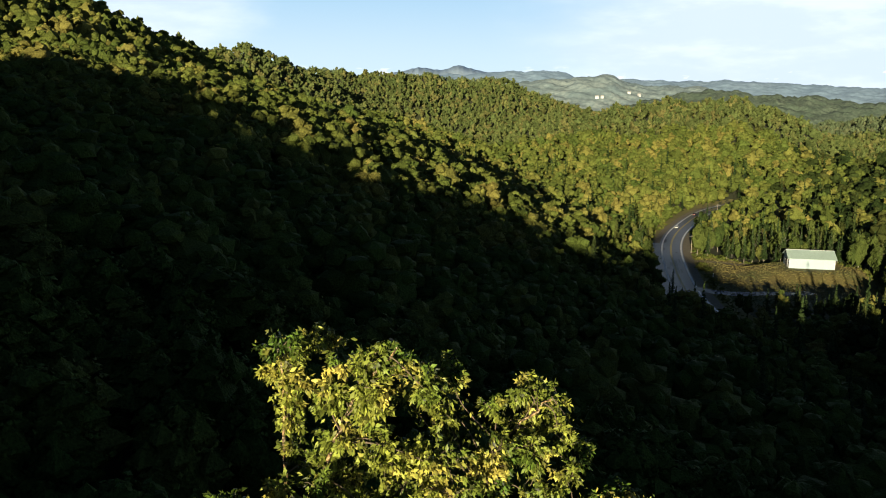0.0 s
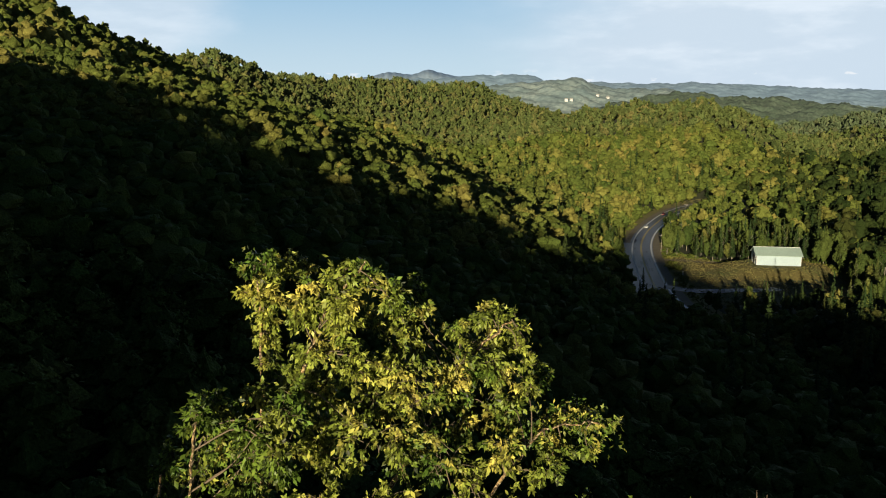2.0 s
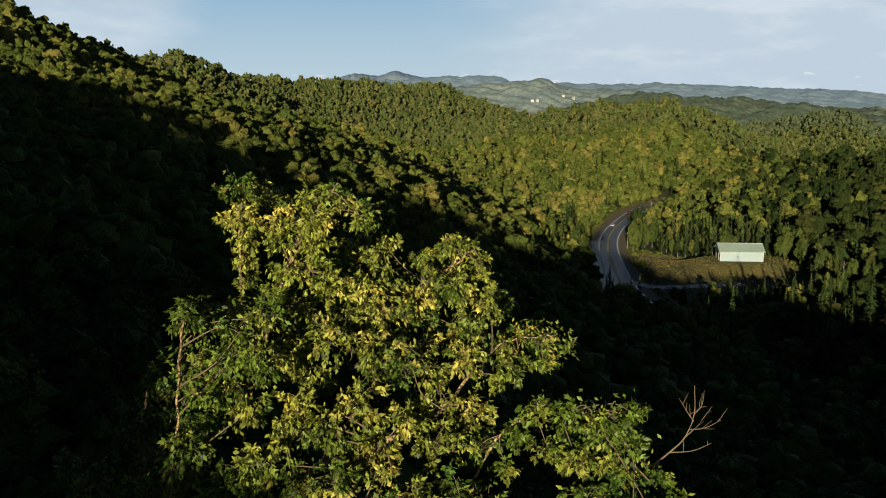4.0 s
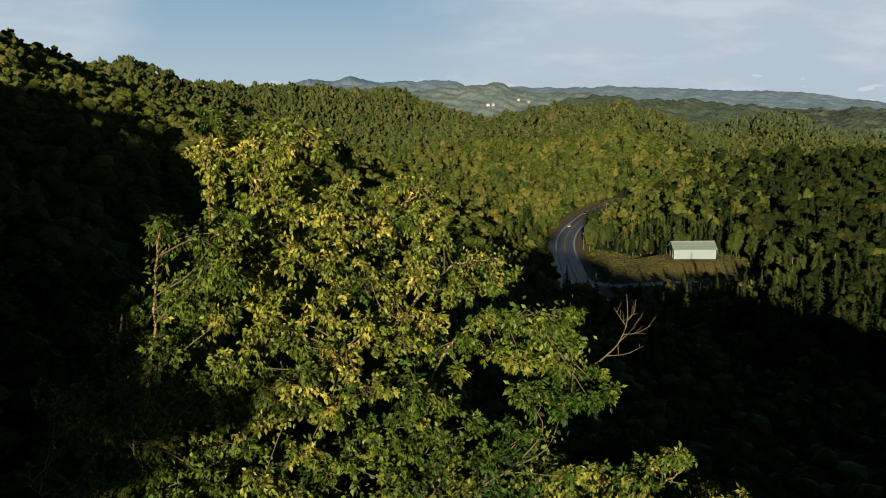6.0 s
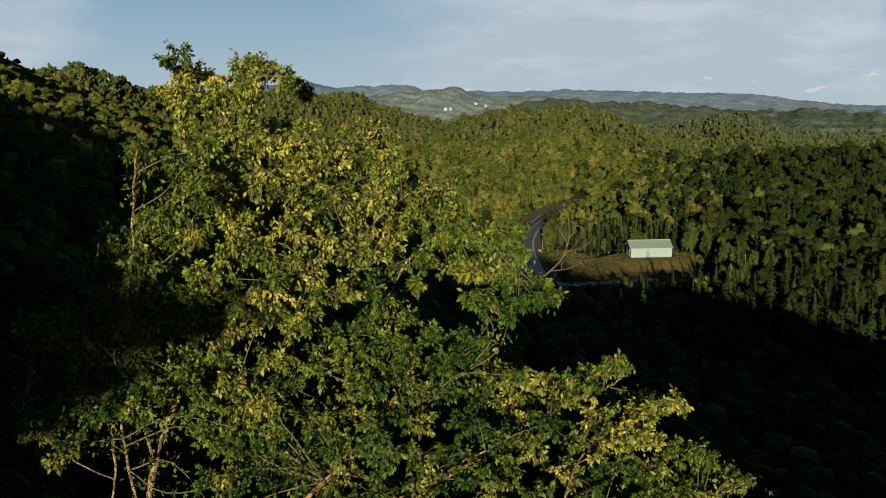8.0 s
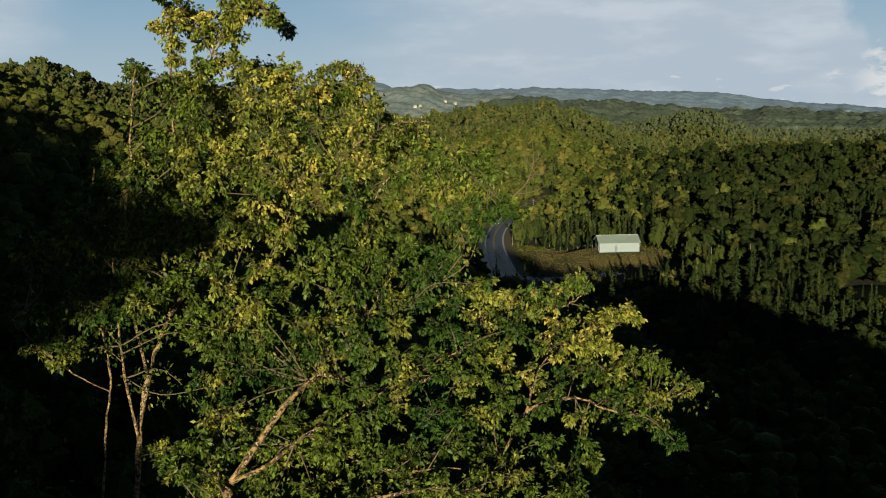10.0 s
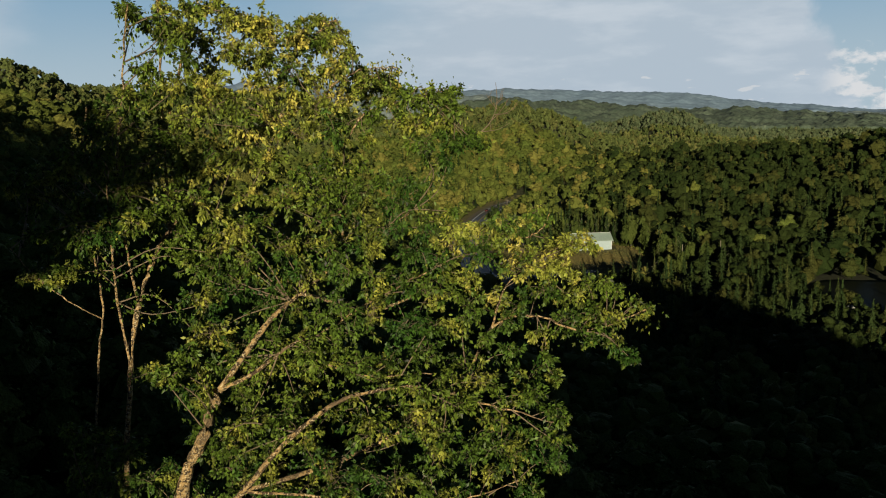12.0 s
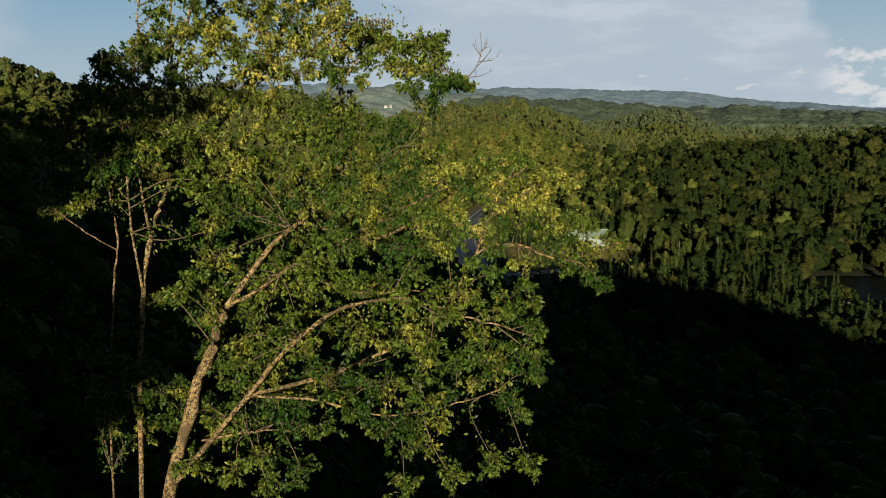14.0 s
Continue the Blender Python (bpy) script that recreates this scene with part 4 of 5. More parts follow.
def leaf_spray(rng, wood, leaves, start, centre, radius):
    """A leafy spray: a twig from the limb to the clump's heart, thin shoots from there, and leaves that hang in bunches from the shoots."""
    gap = np.linalg.norm(centre - start)
    mid = (start + centre) / 2 + rng.normal(0, 0.10, 3) * gap + [0, 0, 0.10 * gap]
    line = smooth_line([start, mid, centre], 4)
    wood.add(*tube(line, np.linspace(min(0.005 + 0.006 * gap, 0.012), 0.004, len(line)), 4))
    if gap > 0.3:  # leaves along a long twig
        m = int(80 * gap)
        at = line[rng.integers(len(line) // 5, len(line), m)] + rng.normal(0, 0.06, (m, 3))
        leaves.add(*leaf_arrays(rng, at, rng.normal(0, 0.6, (m, 3)) + [0, -0.1, -0.7], LEAF_SIZE))
    for _ in range(int(round(6 + 42 * radius))):
        d = rng.normal(0, 1, 3)
        d[2] = d[2] * 0.75 + 0.12
        d /= np.linalg.norm(d)
        reach = radius * rng.uniform(0.45, 0.95)
        a = centre + rng.normal(0, 0.16 * radius, 3)
        tip = a + d * reach
        shoot = np.array([a, (a + tip) / 2 + [0, 0, 0.14 * reach], tip])
        wood.add(*tube(shoot, np.linspace(0.0035, 0.0015, len(shoot)), 3))
        m = int(9 + 42 * reach)  # in pairs along the shoot
        u = rng.uniform(0.3, 1.0, m)[:, None]
        at = a + (tip - a) * u + [0, 0, 0.04 * reach] + rng.normal(0, 0.022, (m, 3))
        way = d * 0.55 + rng.normal(0, 0.55, (m, 3)) + [0, -0.1, -0.75]
        leaves.add(*leaf_arrays(rng, at, way, LEAF_SIZE))
        m = int(rng.integers(8, 14))  # the bunch at the end
        way = d * 0.8 + rng.normal(0, 0.6, (m, 3)) + [0, -0.1, -0.6]
        leaves.add(*leaf_arrays(rng, tip + rng.normal(0, 0.016, (m, 3)), way, LEAF_SIZE))


LEAF_SIZE = 0.058
TREE_RNG = np.random.default_rng(77)


def limb(tree, points, r0, r1, clumps, leafage_tone=None):
    """A limb of a tree with its bark, twigs and foliage as parts."""
    line = smooth_line(points, 7)
    k = len(line)
    knobs = line + TREE_RNG.normal(0, 0.012, line.shape) * np.linspace(0, 1, k)[:, None]
    rad = np.linspace(r0, r1, k) * TREE_RNG.uniform(0.88, 1.15, k)
    pile = Pile()
    v, f = tube(knobs, rad, 9)
    v = v + (v - np.repeat(knobs, 9, axis=0)) * TREE_RNG.normal(0, 0.10, (len(v), 1))
    pile.add(v, f)
    stem = new("limb", pile.mesh("limb", M_BARK, True))
    stem.parent = tree
    wood, leaves = Pile(), Pile()
    outer = line[k // 3:]
    todo = [(np.array(c[:3]), c[3] * 0.88) for c in clumps]
    for c, r in todo:
        gap = np.linalg.norm(outer - c, axis=1)
        leaf_spray(TREE_RNG, wood, leaves, outer[max(0, int(gap.argmin()) - int(TREE_RNG.integers(0, 5)))], c, r)
    if todo:
        twigs = new("twig", wood.mesh("twig", M_TWIG, True))
        twigs.parent = stem
        tagged(twigs, kind="stuff")
        foliage = new("foliage", leaves.mesh("foliage", leafage_tone or M_MAPLE))
        foliage.parent = stem
        tagged(foliage, kind="stuff")
    return stem


maple = tagged(new("maple_tree"), "tall maple with yellowing green leaves in evening sun", "tree")
neighbour = tagged(new("maple_tree"), "slender shaded maple standing behind the tall one", "tree")
limb(maple, [(-3.1, 6, 39.5), (-2.7, 5.7, 50), (-2.05, 5.1, 58.6), (-1.43, 4.7, 61.33), (-1.15, 4.5, 62.04), (-0.86, 4.3, 62.77)], 0.0928, 0.06, [(-1.53, 4.68, 62.9, 0.13), (-1.2, 4.42, 63.18, 0.19), (-0.94, 4.81, 62.85, 0.3), (-1.08, 4.84, 62.41, 0.14), (-0.96, 4.64, 62.57, 0.27), (-1.29, 4.26, 63.05, 0.14), (-1.35, 3.97, 63.08, 0.13), (-1.78, 4.86, 61.55, 0.3), (-1.47, 5, 61.57, 0.22)])
limb(maple, [(-0.86, 4.3, 62.77), (-0.26, 4.6, 63.44), (0.14, 4.8, 63.71), (0.64, 4.9, 64.1), (0.76, 5.25, 64.8), (0.82, 5.3, 65.4)], 0.0348, 0.009, [(-0.9, 4.8, 63.3, 0.42), (-1, 5.2, 64, 0.36), (-0.7, 5, 64.4, 0.35), (-0.29, 5.09, 63.54, 0.35), (-0.8, 5, 64.1, 0.35), (1, 5, 64.8, 0.3), (0.6, 4.6, 65.6, 0.3), (-0.5, 4.8, 64.5, 0.3), (0, 4.9, 64.8, 0.3), (0.5, 4.8, 64.6, 0.3), (-0, 4.7, 64.3, 0.29), (0.5, 4.6, 64.2, 0.29), (0.22, 4.69, 63.95, 0.29), (-0.2, 4.6, 63.2, 0.28), (0.8, 5, 65, 0.24), (0.3, 5, 65.1, 0.24), (0.6, 5, 65.2, 0.24), (0.5, 4.9, 64.9, 0.24), (0.95, 5.27, 65.17, 0.3), (0.71, 4.95, 64.26, 0.3), (-0.26, 5.15, 64.55, 0.3), (0.26, 5.01, 64.28, 0.3), (0.91, 5.07, 64.48, 0.3), (-0.47, 4.85, 64.11, 0.3), (1.28, 5.21, 64.99, 0.18), (0.12, 5.05, 63.49, 0.3), (-0.07, 5.17, 63.81, 0.3), (-0.59, 4.8, 63.82, 0.3), (0.32, 5.22, 64.77, 0.3)])
limb(maple, [(0.82, 5.3, 65.4), (1.08, 5.4, 65.8), (1.45, 5.5, 65.95), (2.1, 5.1, 66.1)], 0.01276, 0.0075, [(2.4, 5, 65.5, 0.17), (2.1, 5, 65.5, 0.24), (1.4, 5.5, 66, 0.22), (1.7, 5.3, 66, 0.21), (1.5, 5.2, 65.7, 0.22), (1.85, 5.16, 65.65, 0.22), (1.7, 5, 65.7, 0.21), (2.01, 5.08, 65.72, 0.21), (1.9, 5, 66, 0.19), (1.2, 5.4, 65.8, 0.19), (2.37, 5.04, 65.47, 0.16), (2.2, 5.01, 65.83, 0.15), (2.22, 5.1, 66.08, 0.13), (1.14, 5.28, 65.54, 0.11), (2.12, 5.07, 66, 0.15), (0.89, 5.39, 65.71, 0.3), (2.47, 4.76, 65.39, 0.13), (2.07, 4.58, 65.42, 0.13), (2.19, 4.38, 65.48, 0.13)])
limb(maple, [(-0.86, 4.3, 62.77), (-0.47, 4.2, 62.96), (-0.06, 4.3, 63.2), (0.41, 4.4, 63.33), (1.11, 4.4, 63.71), (1.9, 4.5, 64)], 0.0261, 0.0075, [(0.3, 4.5, 62.9, 0.42), (1.6, 4.2, 63.7, 0.4), (0.9, 4.2, 63.5, 0.4), (-1.2, 5, 62.5, 0.24), (2.4, 4.6, 64.1, 0.35), (-0.6, 4.6, 62.2, 0.34), (-0, 4.4, 62.5, 0.34), (1.6, 4.8, 64.1, 0.31), (1.3, 4.5, 63.8, 0.3), (0.7, 4.4, 64, 0.29), (1.3, 4, 63.4, 0.29), (0.6, 4.1, 63.4, 0.29), (0.2, 4, 63.2, 0.28), (1.9, 4.6, 63.7, 0.28), (0.1, 4.4, 63.2, 0.27), (0.5, 4.3, 63.1, 0.27), (-0.6, 4.6, 62.5, 0.27), (-0.45, 4.38, 62.9, 0.3), (0.58, 4.45, 63.61, 0.3), (-0.53, 4.85, 63.11, 0.3), (1, 4.43, 63.89, 0.3), (1.87, 4.53, 64, 0.3), (-0.15, 4.52, 62.95, 0.3), (0.37, 4.47, 63.41, 0.3)])
limb(maple, [(-1.75, 4.95, 60.2), (-0.68, 3.7, 61.78), (-0.23, 3.5, 62.34), (0.33, 3.4, 62.78), (0.69, 3.3, 62.9), (1.2, 3.3, 62.91), (2, 3.4, 62.6), (2.8, 3.3, 62.3)], 0.0348, 0.0075, [(-0.99, 4.68, 61.95, 0.39), (0.1, 3.6, 62.3, 0.39), (1.3, 3.3, 62.9, 0.37), (0.7, 3.2, 62.5, 0.37), (2, 3.5, 62.8, 0.36), (-0.7, 4.2, 62, 0.35), (2.7, 3.8, 62.6, 0.33), (2.2, 3.6, 62.2, 0.33), (2.6, 3.4, 62.6, 0.3), (2.7, 3.5, 62, 0.29), (1.5, 3.3, 62.3, 0.29), (-1.1, 4.7, 62.1, 0.23), (2.2, 3.4, 62, 0.27), (3, 3.5, 61.9, 0.25), (-0.2, 3.84, 62.53, 0.3), (1.68, 3.2, 62.64, 0.3), (2.84, 3.36, 62.41, 0.13), (2.93, 3.33, 62.3, 0.13), (-0.38, 3.79, 62.04, 0.3)])
limb(maple, [(0.14, 4.8, 63.71), (1.2, 4.95, 63.4), (2.24, 5.2, 63.87), (2.68, 5.3, 64.13), (3.4, 5.4, 64.12), (3.65, 5.4, 64.4)], 0.02436, 0.0075, [(3.02, 5.1, 64.23, 0.21), (3.34, 5.4, 64.33, 0.15), (2.19, 5.31, 64.06, 0.3), (2.63, 5.42, 64.28, 0.13), (2.52, 5.4, 64.19, 0.27), (2.26, 5.53, 64.26, 0.26), (3.94, 5.53, 63.9, 0.13), (2.79, 5.3, 64.11, 0.21), (3.56, 5.43, 64.3, 0.13), (3.15, 5.45, 64.32, 0.13), (2.36, 5.1, 63.58, 0.3), (2.78, 4.99, 64.43, 0.13), (3.4, 5.28, 64.48, 0.13)], M_TURNING)
limb(maple, [(-0.68, 3.7, 61.78), (0.6, 4, 61.9), (1.86, 4.2, 62.41), (2.42, 4.3, 63.2), (3.05, 4.4, 63.25), (3.75, 4.4, 63), (4.85, 4.7, 63.15)], 0.029, 0.0075, [(2, 4, 63.5, 0.37), (2.5, 3.8, 63, 0.16), (3.5, 4.5, 63.1, 0.32), (0.5, 4.2, 62.4, 0.33), (0.2, 4, 61.9, 0.33), (1.2, 3.8, 62.3, 0.33), (4, 4.5, 63.1, 0.3), (3.97, 4.59, 63.19, 0.27), (4.75, 4.71, 63.12, 0.18), (2.28, 4.13, 63.11, 0.1), (3.06, 4.43, 63.03, 0.14), (1.9, 4.31, 62.75, 0.3), (4.14, 4.73, 63.52, 0.14), (2.83, 4.43, 63.39, 0.3), (4.03, 5.01, 63.45, 0.21), (3.18, 4.43, 62.67, 0.13), (3.19, 4.48, 63.56, 0.3), (4.24, 4.41, 62.67, 0.13), (3.35, 4.56, 62.36, 0.13), (4.1, 4.38, 62.82, 0.13), (4.28, 4.74, 63.39, 0.18), (4.29, 4.26, 62.61, 0.13), (2.56, 4.32, 63.23, 0.2), (4.58, 4.83, 63.21, 0.13), (3.88, 4.56, 62.82, 0.13)])
limb(maple, [(2.42, 4.3, 63.2), (2.75, 4.6, 63.68), (3.49, 4.9, 63.98)], 0.0145, 0.006, [(2.9, 4.5, 63.8, 0.36), (3.54, 4.56, 63.44, 0.3), (3.26, 4.72, 63.79, 0.26), (4.02, 4.99, 64, 0.22), (3.06, 4.95, 63.95, 0.28), (3.54, 4.91, 64.02, 0.2), (3.56, 4.55, 64.1, 0.25), (3.48, 4.61, 63.84, 0.13), (2.59, 4.72, 63.44, 0.3), (3.78, 5.02, 63.59, 0.13)], M_TURNING)
limb(maple, [(-2.75, 5.6, 49.5), (-2.5, 5.8, 56), (-2.2, 5.8, 60.92), (-2.01, 5.9, 62.67), (-1.86, 6, 63.46), (-1.68, 6.2, 63.94), (-1.42, 6.3, 64.36), (-0.64, 6.3, 65.15)], 0.039, 0.03, [(-1.5, 5.35, 62.74, 0.14), (-1.75, 5.7, 62.63, 0.13), (-1.04, 5.39, 64.37, 0.3)])
limb(maple, [(-1.42, 6.3, 64.36), (-1.4, 6.4, 65.6), (-1.35, 6.4, 66.79), (-1.33, 6.4, 67.45), (-1.35, 6.35, 68)], 0.021, 0.009, [(-1.45, 6.08, 66.06, 0.26), (-1.3, 6.2, 68, 0.23), (-1.23, 6.4, 66.99, 0.17), (-1, 6.35, 66.95, 0.18), (-1.2, 6.3, 67.7, 0.23), (-1.29, 6.46, 67.81, 0.21), (-1.3, 6.4, 67.3, 0.15), (-1.15, 6.76, 67.88, 0.16), (-1.82, 6.75, 66.2, 0.18), (-1.77, 6.54, 66.12, 0.28), (-1.02, 7.02, 67.82, 0.13), (-1.04, 6.21, 66.27, 0.3), (-1.28, 6.41, 67.45, 0.13), (-1.45, 6.36, 66.29, 0.27), (-1.48, 6.3, 65.71, 0.3), (-1.44, 6.57, 67.66, 0.13)], M_TURNING)
limb(maple, [(-1.4, 6.4, 65.6), (-1.05, 6.3, 66.7), (-0.75, 6.15, 67.5), (-0.35, 6.05, 68.05)], 0.0203, 0.0075, [(-0.1, 6.2, 67, 0.35), (-0.7, 6.2, 66.5, 0.31), (-0.4, 5.6, 66.7, 0.27), (-0.6, 6.4, 67.2, 0.26), (-0.9, 6.3, 67.5, 0.23), (-1, 6, 66.9, 0.16), (-0.5, 6, 67.7, 0.19), (-0.56, 5.95, 67.75, 0.19), (-0.9, 6.17, 67.62, 0.17), (-0.6, 6.1, 67.9, 0.17), (-0.61, 5.92, 67.66, 0.11), (-0.71, 6.09, 66.24, 0.3), (-0.85, 6.23, 67.19, 0.18), (-0.45, 6.27, 67.99, 0.13), (-1.28, 5.92, 66.9, 0.16), (-0.46, 6.17, 67.04, 0.3), (-0.38, 6.34, 67.81, 0.13), (-0.79, 6.44, 67.71, 0.29), (-0.8, 6.33, 66.82, 0.3), (-0.12, 5.98, 67.72, 0.13), (-0.57, 6.16, 67.51, 0.2), (-0.12, 6.15, 67.76, 0.15), (0.06, 6.7, 67.65, 0.17), (-0.3, 6.2, 67.9, 0.14)], M_TURNING)
limb(maple, [(-0.64, 6.3, 65.15), (0, 6.6, 66), (0.55, 7, 66.8), (1.05, 7.2, 67.2)], 0.02436, 0.009, [(0.5, 6.6, 66.9, 0.31), (0, 6.4, 66.1, 0.32), (0.8, 6.8, 66.8, 0.31), (0, 6, 66.8, 0.31), (0.4, 6.5, 66.7, 0.3), (0.5, 7.2, 67.1, 0.18), (0.81, 7.26, 66.91, 0.26), (-0.18, 6.38, 66.94, 0.24), (0.84, 6.76, 66.88, 0.22), (0.53, 6.68, 66.29, 0.3), (-0.08, 7.49, 67.13, 0.2), (1.22, 7.33, 66.68, 0.15), (-0.35, 7.24, 67.21, 0.14), (1.14, 7.49, 67.02, 0.17), (0.01, 7.17, 67.04, 0.23), (0.11, 7.58, 67.2, 0.15), (0.87, 7.59, 67.19, 0.13), (1.11, 7.22, 66.91, 0.14), (-0.32, 6.51, 66.56, 0.3), (0.8, 6.79, 66.42, 0.3), (0.95, 7.47, 67.12, 0.17), (0.75, 7.3, 67.18, 0.13), (-0.18, 7.83, 67.23, 0.11), (1.38, 7.43, 66.41, 0.13), (1.46, 7.65, 66.46, 0.13)], M_TURNING)
limb(maple, [(-0.64, 6.3, 65.15), (-0.36, 5.5, 65.6), (0.03, 5.3, 65.82), (0.52, 5.5, 65.98), (0.82, 5.7, 66.24), (1.23, 6.2, 66.42), (1.75, 6.3, 66.45)], 0.02436, 0.0075, [(0.3, 5.6, 66.4, 0.33), (-0.1, 5.6, 66.5, 0.33), (0.2, 4.6, 65.6, 0.32), (-0.8, 5.1, 65.2, 0.32), (-1, 5, 65.8, 0.31), (-0.2, 5.2, 66.2, 0.31), (0.5, 5, 65.9, 0.31), (0.8, 5.8, 66.4, 0.27), (-0.4, 4.8, 65.7, 0.3), (-0.4, 5, 64.9, 0.3), (-0.7, 5.3, 66.2, 0.29), (0.2, 5.2, 66, 0.29), (1, 6.6, 66.5, 0.2), (-0.2, 5.2, 65.2, 0.28), (1.36, 6.62, 66.07, 0.28), (-0.8, 4.9, 64.7, 0.27), (1.2, 5.8, 66.2, 0.26), (-0.4, 5, 65.4, 0.24), (-0.1, 5, 65.3, 0.24), (1.39, 6.29, 66.23, 0.21), (1.51, 6.84, 66.3, 0.19), (1.19, 7.05, 66.11, 0.3), (1.68, 6.39, 66.14, 0.13), (1.12, 6.64, 66.66, 0.16), (2.01, 7.02, 66.11, 0.13), (1.68, 6.77, 66.23, 0.13), (1.73, 7.05, 66.3, 0.13), (-0.74, 5.23, 65.49, 0.3), (0.81, 5.52, 65.97, 0.3), (-0.11, 5.16, 65.74, 0.3), (0.55, 5.59, 66.15, 0.3), (-0.46, 5.28, 65.91, 0.3), (1.86, 6.98, 65.9, 0.13), (-0.79, 5.24, 65.95, 0.3), (1.84, 6.7, 66.17, 0.13)], M_TURNING)
limb(maple, [(-1.86, 6, 63.46), (-1.9, 5.4, 64.9), (-1.7, 5.1, 66.2), (-1.55, 4.9, 67.1)], 0.0203, 0.0075, [(-1.8, 5.2, 65, 0.39), (-1.2, 5, 64.5, 0.21), (-1.5, 5.3, 65.3, 0.36), (-1, 5.2, 64.9, 0.35), (-2.1, 5.5, 65.3, 0.35), (-1.2, 5.2, 65.6, 0.32), (-1.79, 5.12, 64.72, 0.32), (-1.6, 5, 66, 0.31), (-1.72, 5.59, 65.81, 0.3), (-2.2, 5.5, 64.9, 0.29), (-1, 5.3, 66.5, 0.13), (-1.4, 5, 66.4, 0.17), (-1.1, 5.2, 66.2, 0.26), (-1.2, 5.2, 66.7, 0.17), (-0.93, 5.1, 67.05, 0.2), (-1.57, 5.03, 67.05, 0.14), (-1.4, 5.45, 66.95, 0.13), (-1.58, 5.36, 67.07, 0.13), (-1.13, 5.14, 66.94, 0.22), (-1.76, 5.31, 65.53, 0.3), (-1.24, 4.79, 64.79, 0.24), (-1.42, 5.45, 64.8, 0.3), (-0.96, 5, 66.79, 0.16), (-1.11, 5.35, 65.22, 0.3)])
limb(maple, [(-2.01, 5.9, 62.67), (-2.05, 5.6, 63.6), (-2.0, 5.25, 64.4), (-1.95, 5.1, 65.4)], 0.0203, 0.0075, [(-2.5, 5.5, 64.5, 0.25), (-2.5, 5.2, 64.1, 0.18), (-2.3, 5.2, 64.8, 0.18), (-2, 5, 64.5, 0.25), (-1.14, 5, 64.16, 0.22), (-2.24, 5.15, 64.5, 0.36), (-0.97, 4.87, 63.66, 0.34), (-1, 4.98, 63.14, 0.33), (-2.06, 5.32, 65.37, 0.3), (-0.79, 4.82, 64.27, 0.28), (-2.39, 5.09, 65.3, 0.13), (-2.28, 5.06, 65.48, 0.29), (-1.43, 4.5, 64.77, 0.18), (-1.62, 4.27, 64.73, 0.17), (-2.6, 5.04, 64.04, 0.13), (-2.62, 5.04, 64.62, 0.13), (-2.67, 4.78, 64.61, 0.13)])
limb(maple, [(-0.68, 3.7, 61.78), (0.1, 3.5, 61.7), (0.9, 3.25, 61.5), (1.7, 3.3, 61.5), (2.5, 3.4, 61.6)], 0.0174, 0.006, [(0.3, 3.4, 61.9, 0.39), (0.9, 3.2, 61.9, 0.38), (2.41, 3.61, 61.84, 0.33), (0.7, 3.6, 61.8, 0.32), (1.5, 3.5, 62, 0.32), (1.6, 3.3, 61.6, 0.29), (0.9, 3.2, 61.3, 0.32), (1.3, 3.2, 61.1, 0.28), (2.69, 3.15, 60.68, 0.26), (2.7, 3.4, 61.2, 0.17), (2.27, 3.26, 60.72, 0.26), (1.7, 3.2, 60.6, 0.26), (1.1, 3.2, 60.6, 0.25), (2.95, 3.57, 61.7, 0.23), (0.57, 3.34, 61.55, 0.3), (1.27, 3.22, 61.39, 0.3), (2.52, 3.37, 61.47, 0.25), (1.92, 3.57, 61.93, 0.3), (2.11, 3.47, 61.71, 0.13), (1.68, 3.58, 61.15, 0.13), (1.32, 3.38, 61.75, 0.3)])
limb(maple, [(-1.3, 4.4, 61), (-0.5, 4, 61.2), (0.2, 3.6, 61.2)], 0.0145, 0.006, [(-0.3, 4, 61.6, 0.35), (-0.5, 3.9, 60.9, 0.34), (-1.7, 5, 61.1, 0.33), (0.1, 3.6, 61.3, 0.33), (-1.5, 4.6, 60.6, 0.32), (-1.1, 4.4, 61.3, 0.31), (-0.1, 3.7, 60.7, 0.3), (-0.9, 4.4, 60.5, 0.28), (-0.5, 4.2, 60.3, 0.28), (-1, 4.5, 61.1, 0.28), (-0.6, 4.4, 61.2, 0.27), (-0.8, 4.5, 61.7, 0.27), (-1.3, 4.9, 61.4, 0.24), (0.01, 3.86, 61.51, 0.3), (-0.7, 4.23, 61.56, 0.3), (-0.21, 3.92, 61.29, 0.3)])
limb(maple, [(-0.06, 4.3, 63.2), (0.7, 3.9, 62.9), (1.5, 3.7, 62.9)], 0.0116, 0.006, [(1.5, 3.9, 63.1, 0.29), (0.7, 3.9, 63, 0.28), (0.9, 3.8, 62.8, 0.28), (0.8, 4.2, 62.9, 0.27), (1.07, 3.88, 63.02, 0.3), (1.59, 3.9, 63.37, 0.3)])
limb(maple, [(0.14, 4.8, 63.71), (0.9, 5, 64.2), (1.6, 5, 64.6)], 0.0145, 0.006, [(1.7, 4.8, 65.4, 0.27), (1.8, 5, 64.4, 0.31), (1.4, 5, 64.7, 0.31), (1, 4.7, 64.2, 0.3), (2.08, 5.27, 64.49, 0.14), (1.26, 4.98, 64.39, 0.3), (1.75, 5.09, 64.89, 0.13), (1.58, 5.15, 64.97, 0.16), (2.06, 4.85, 65.23, 0.13), (1.74, 5.03, 64.72, 0.13), (2.01, 5.3, 65.16, 0.14), (2.08, 4.69, 64.61, 0.13)])
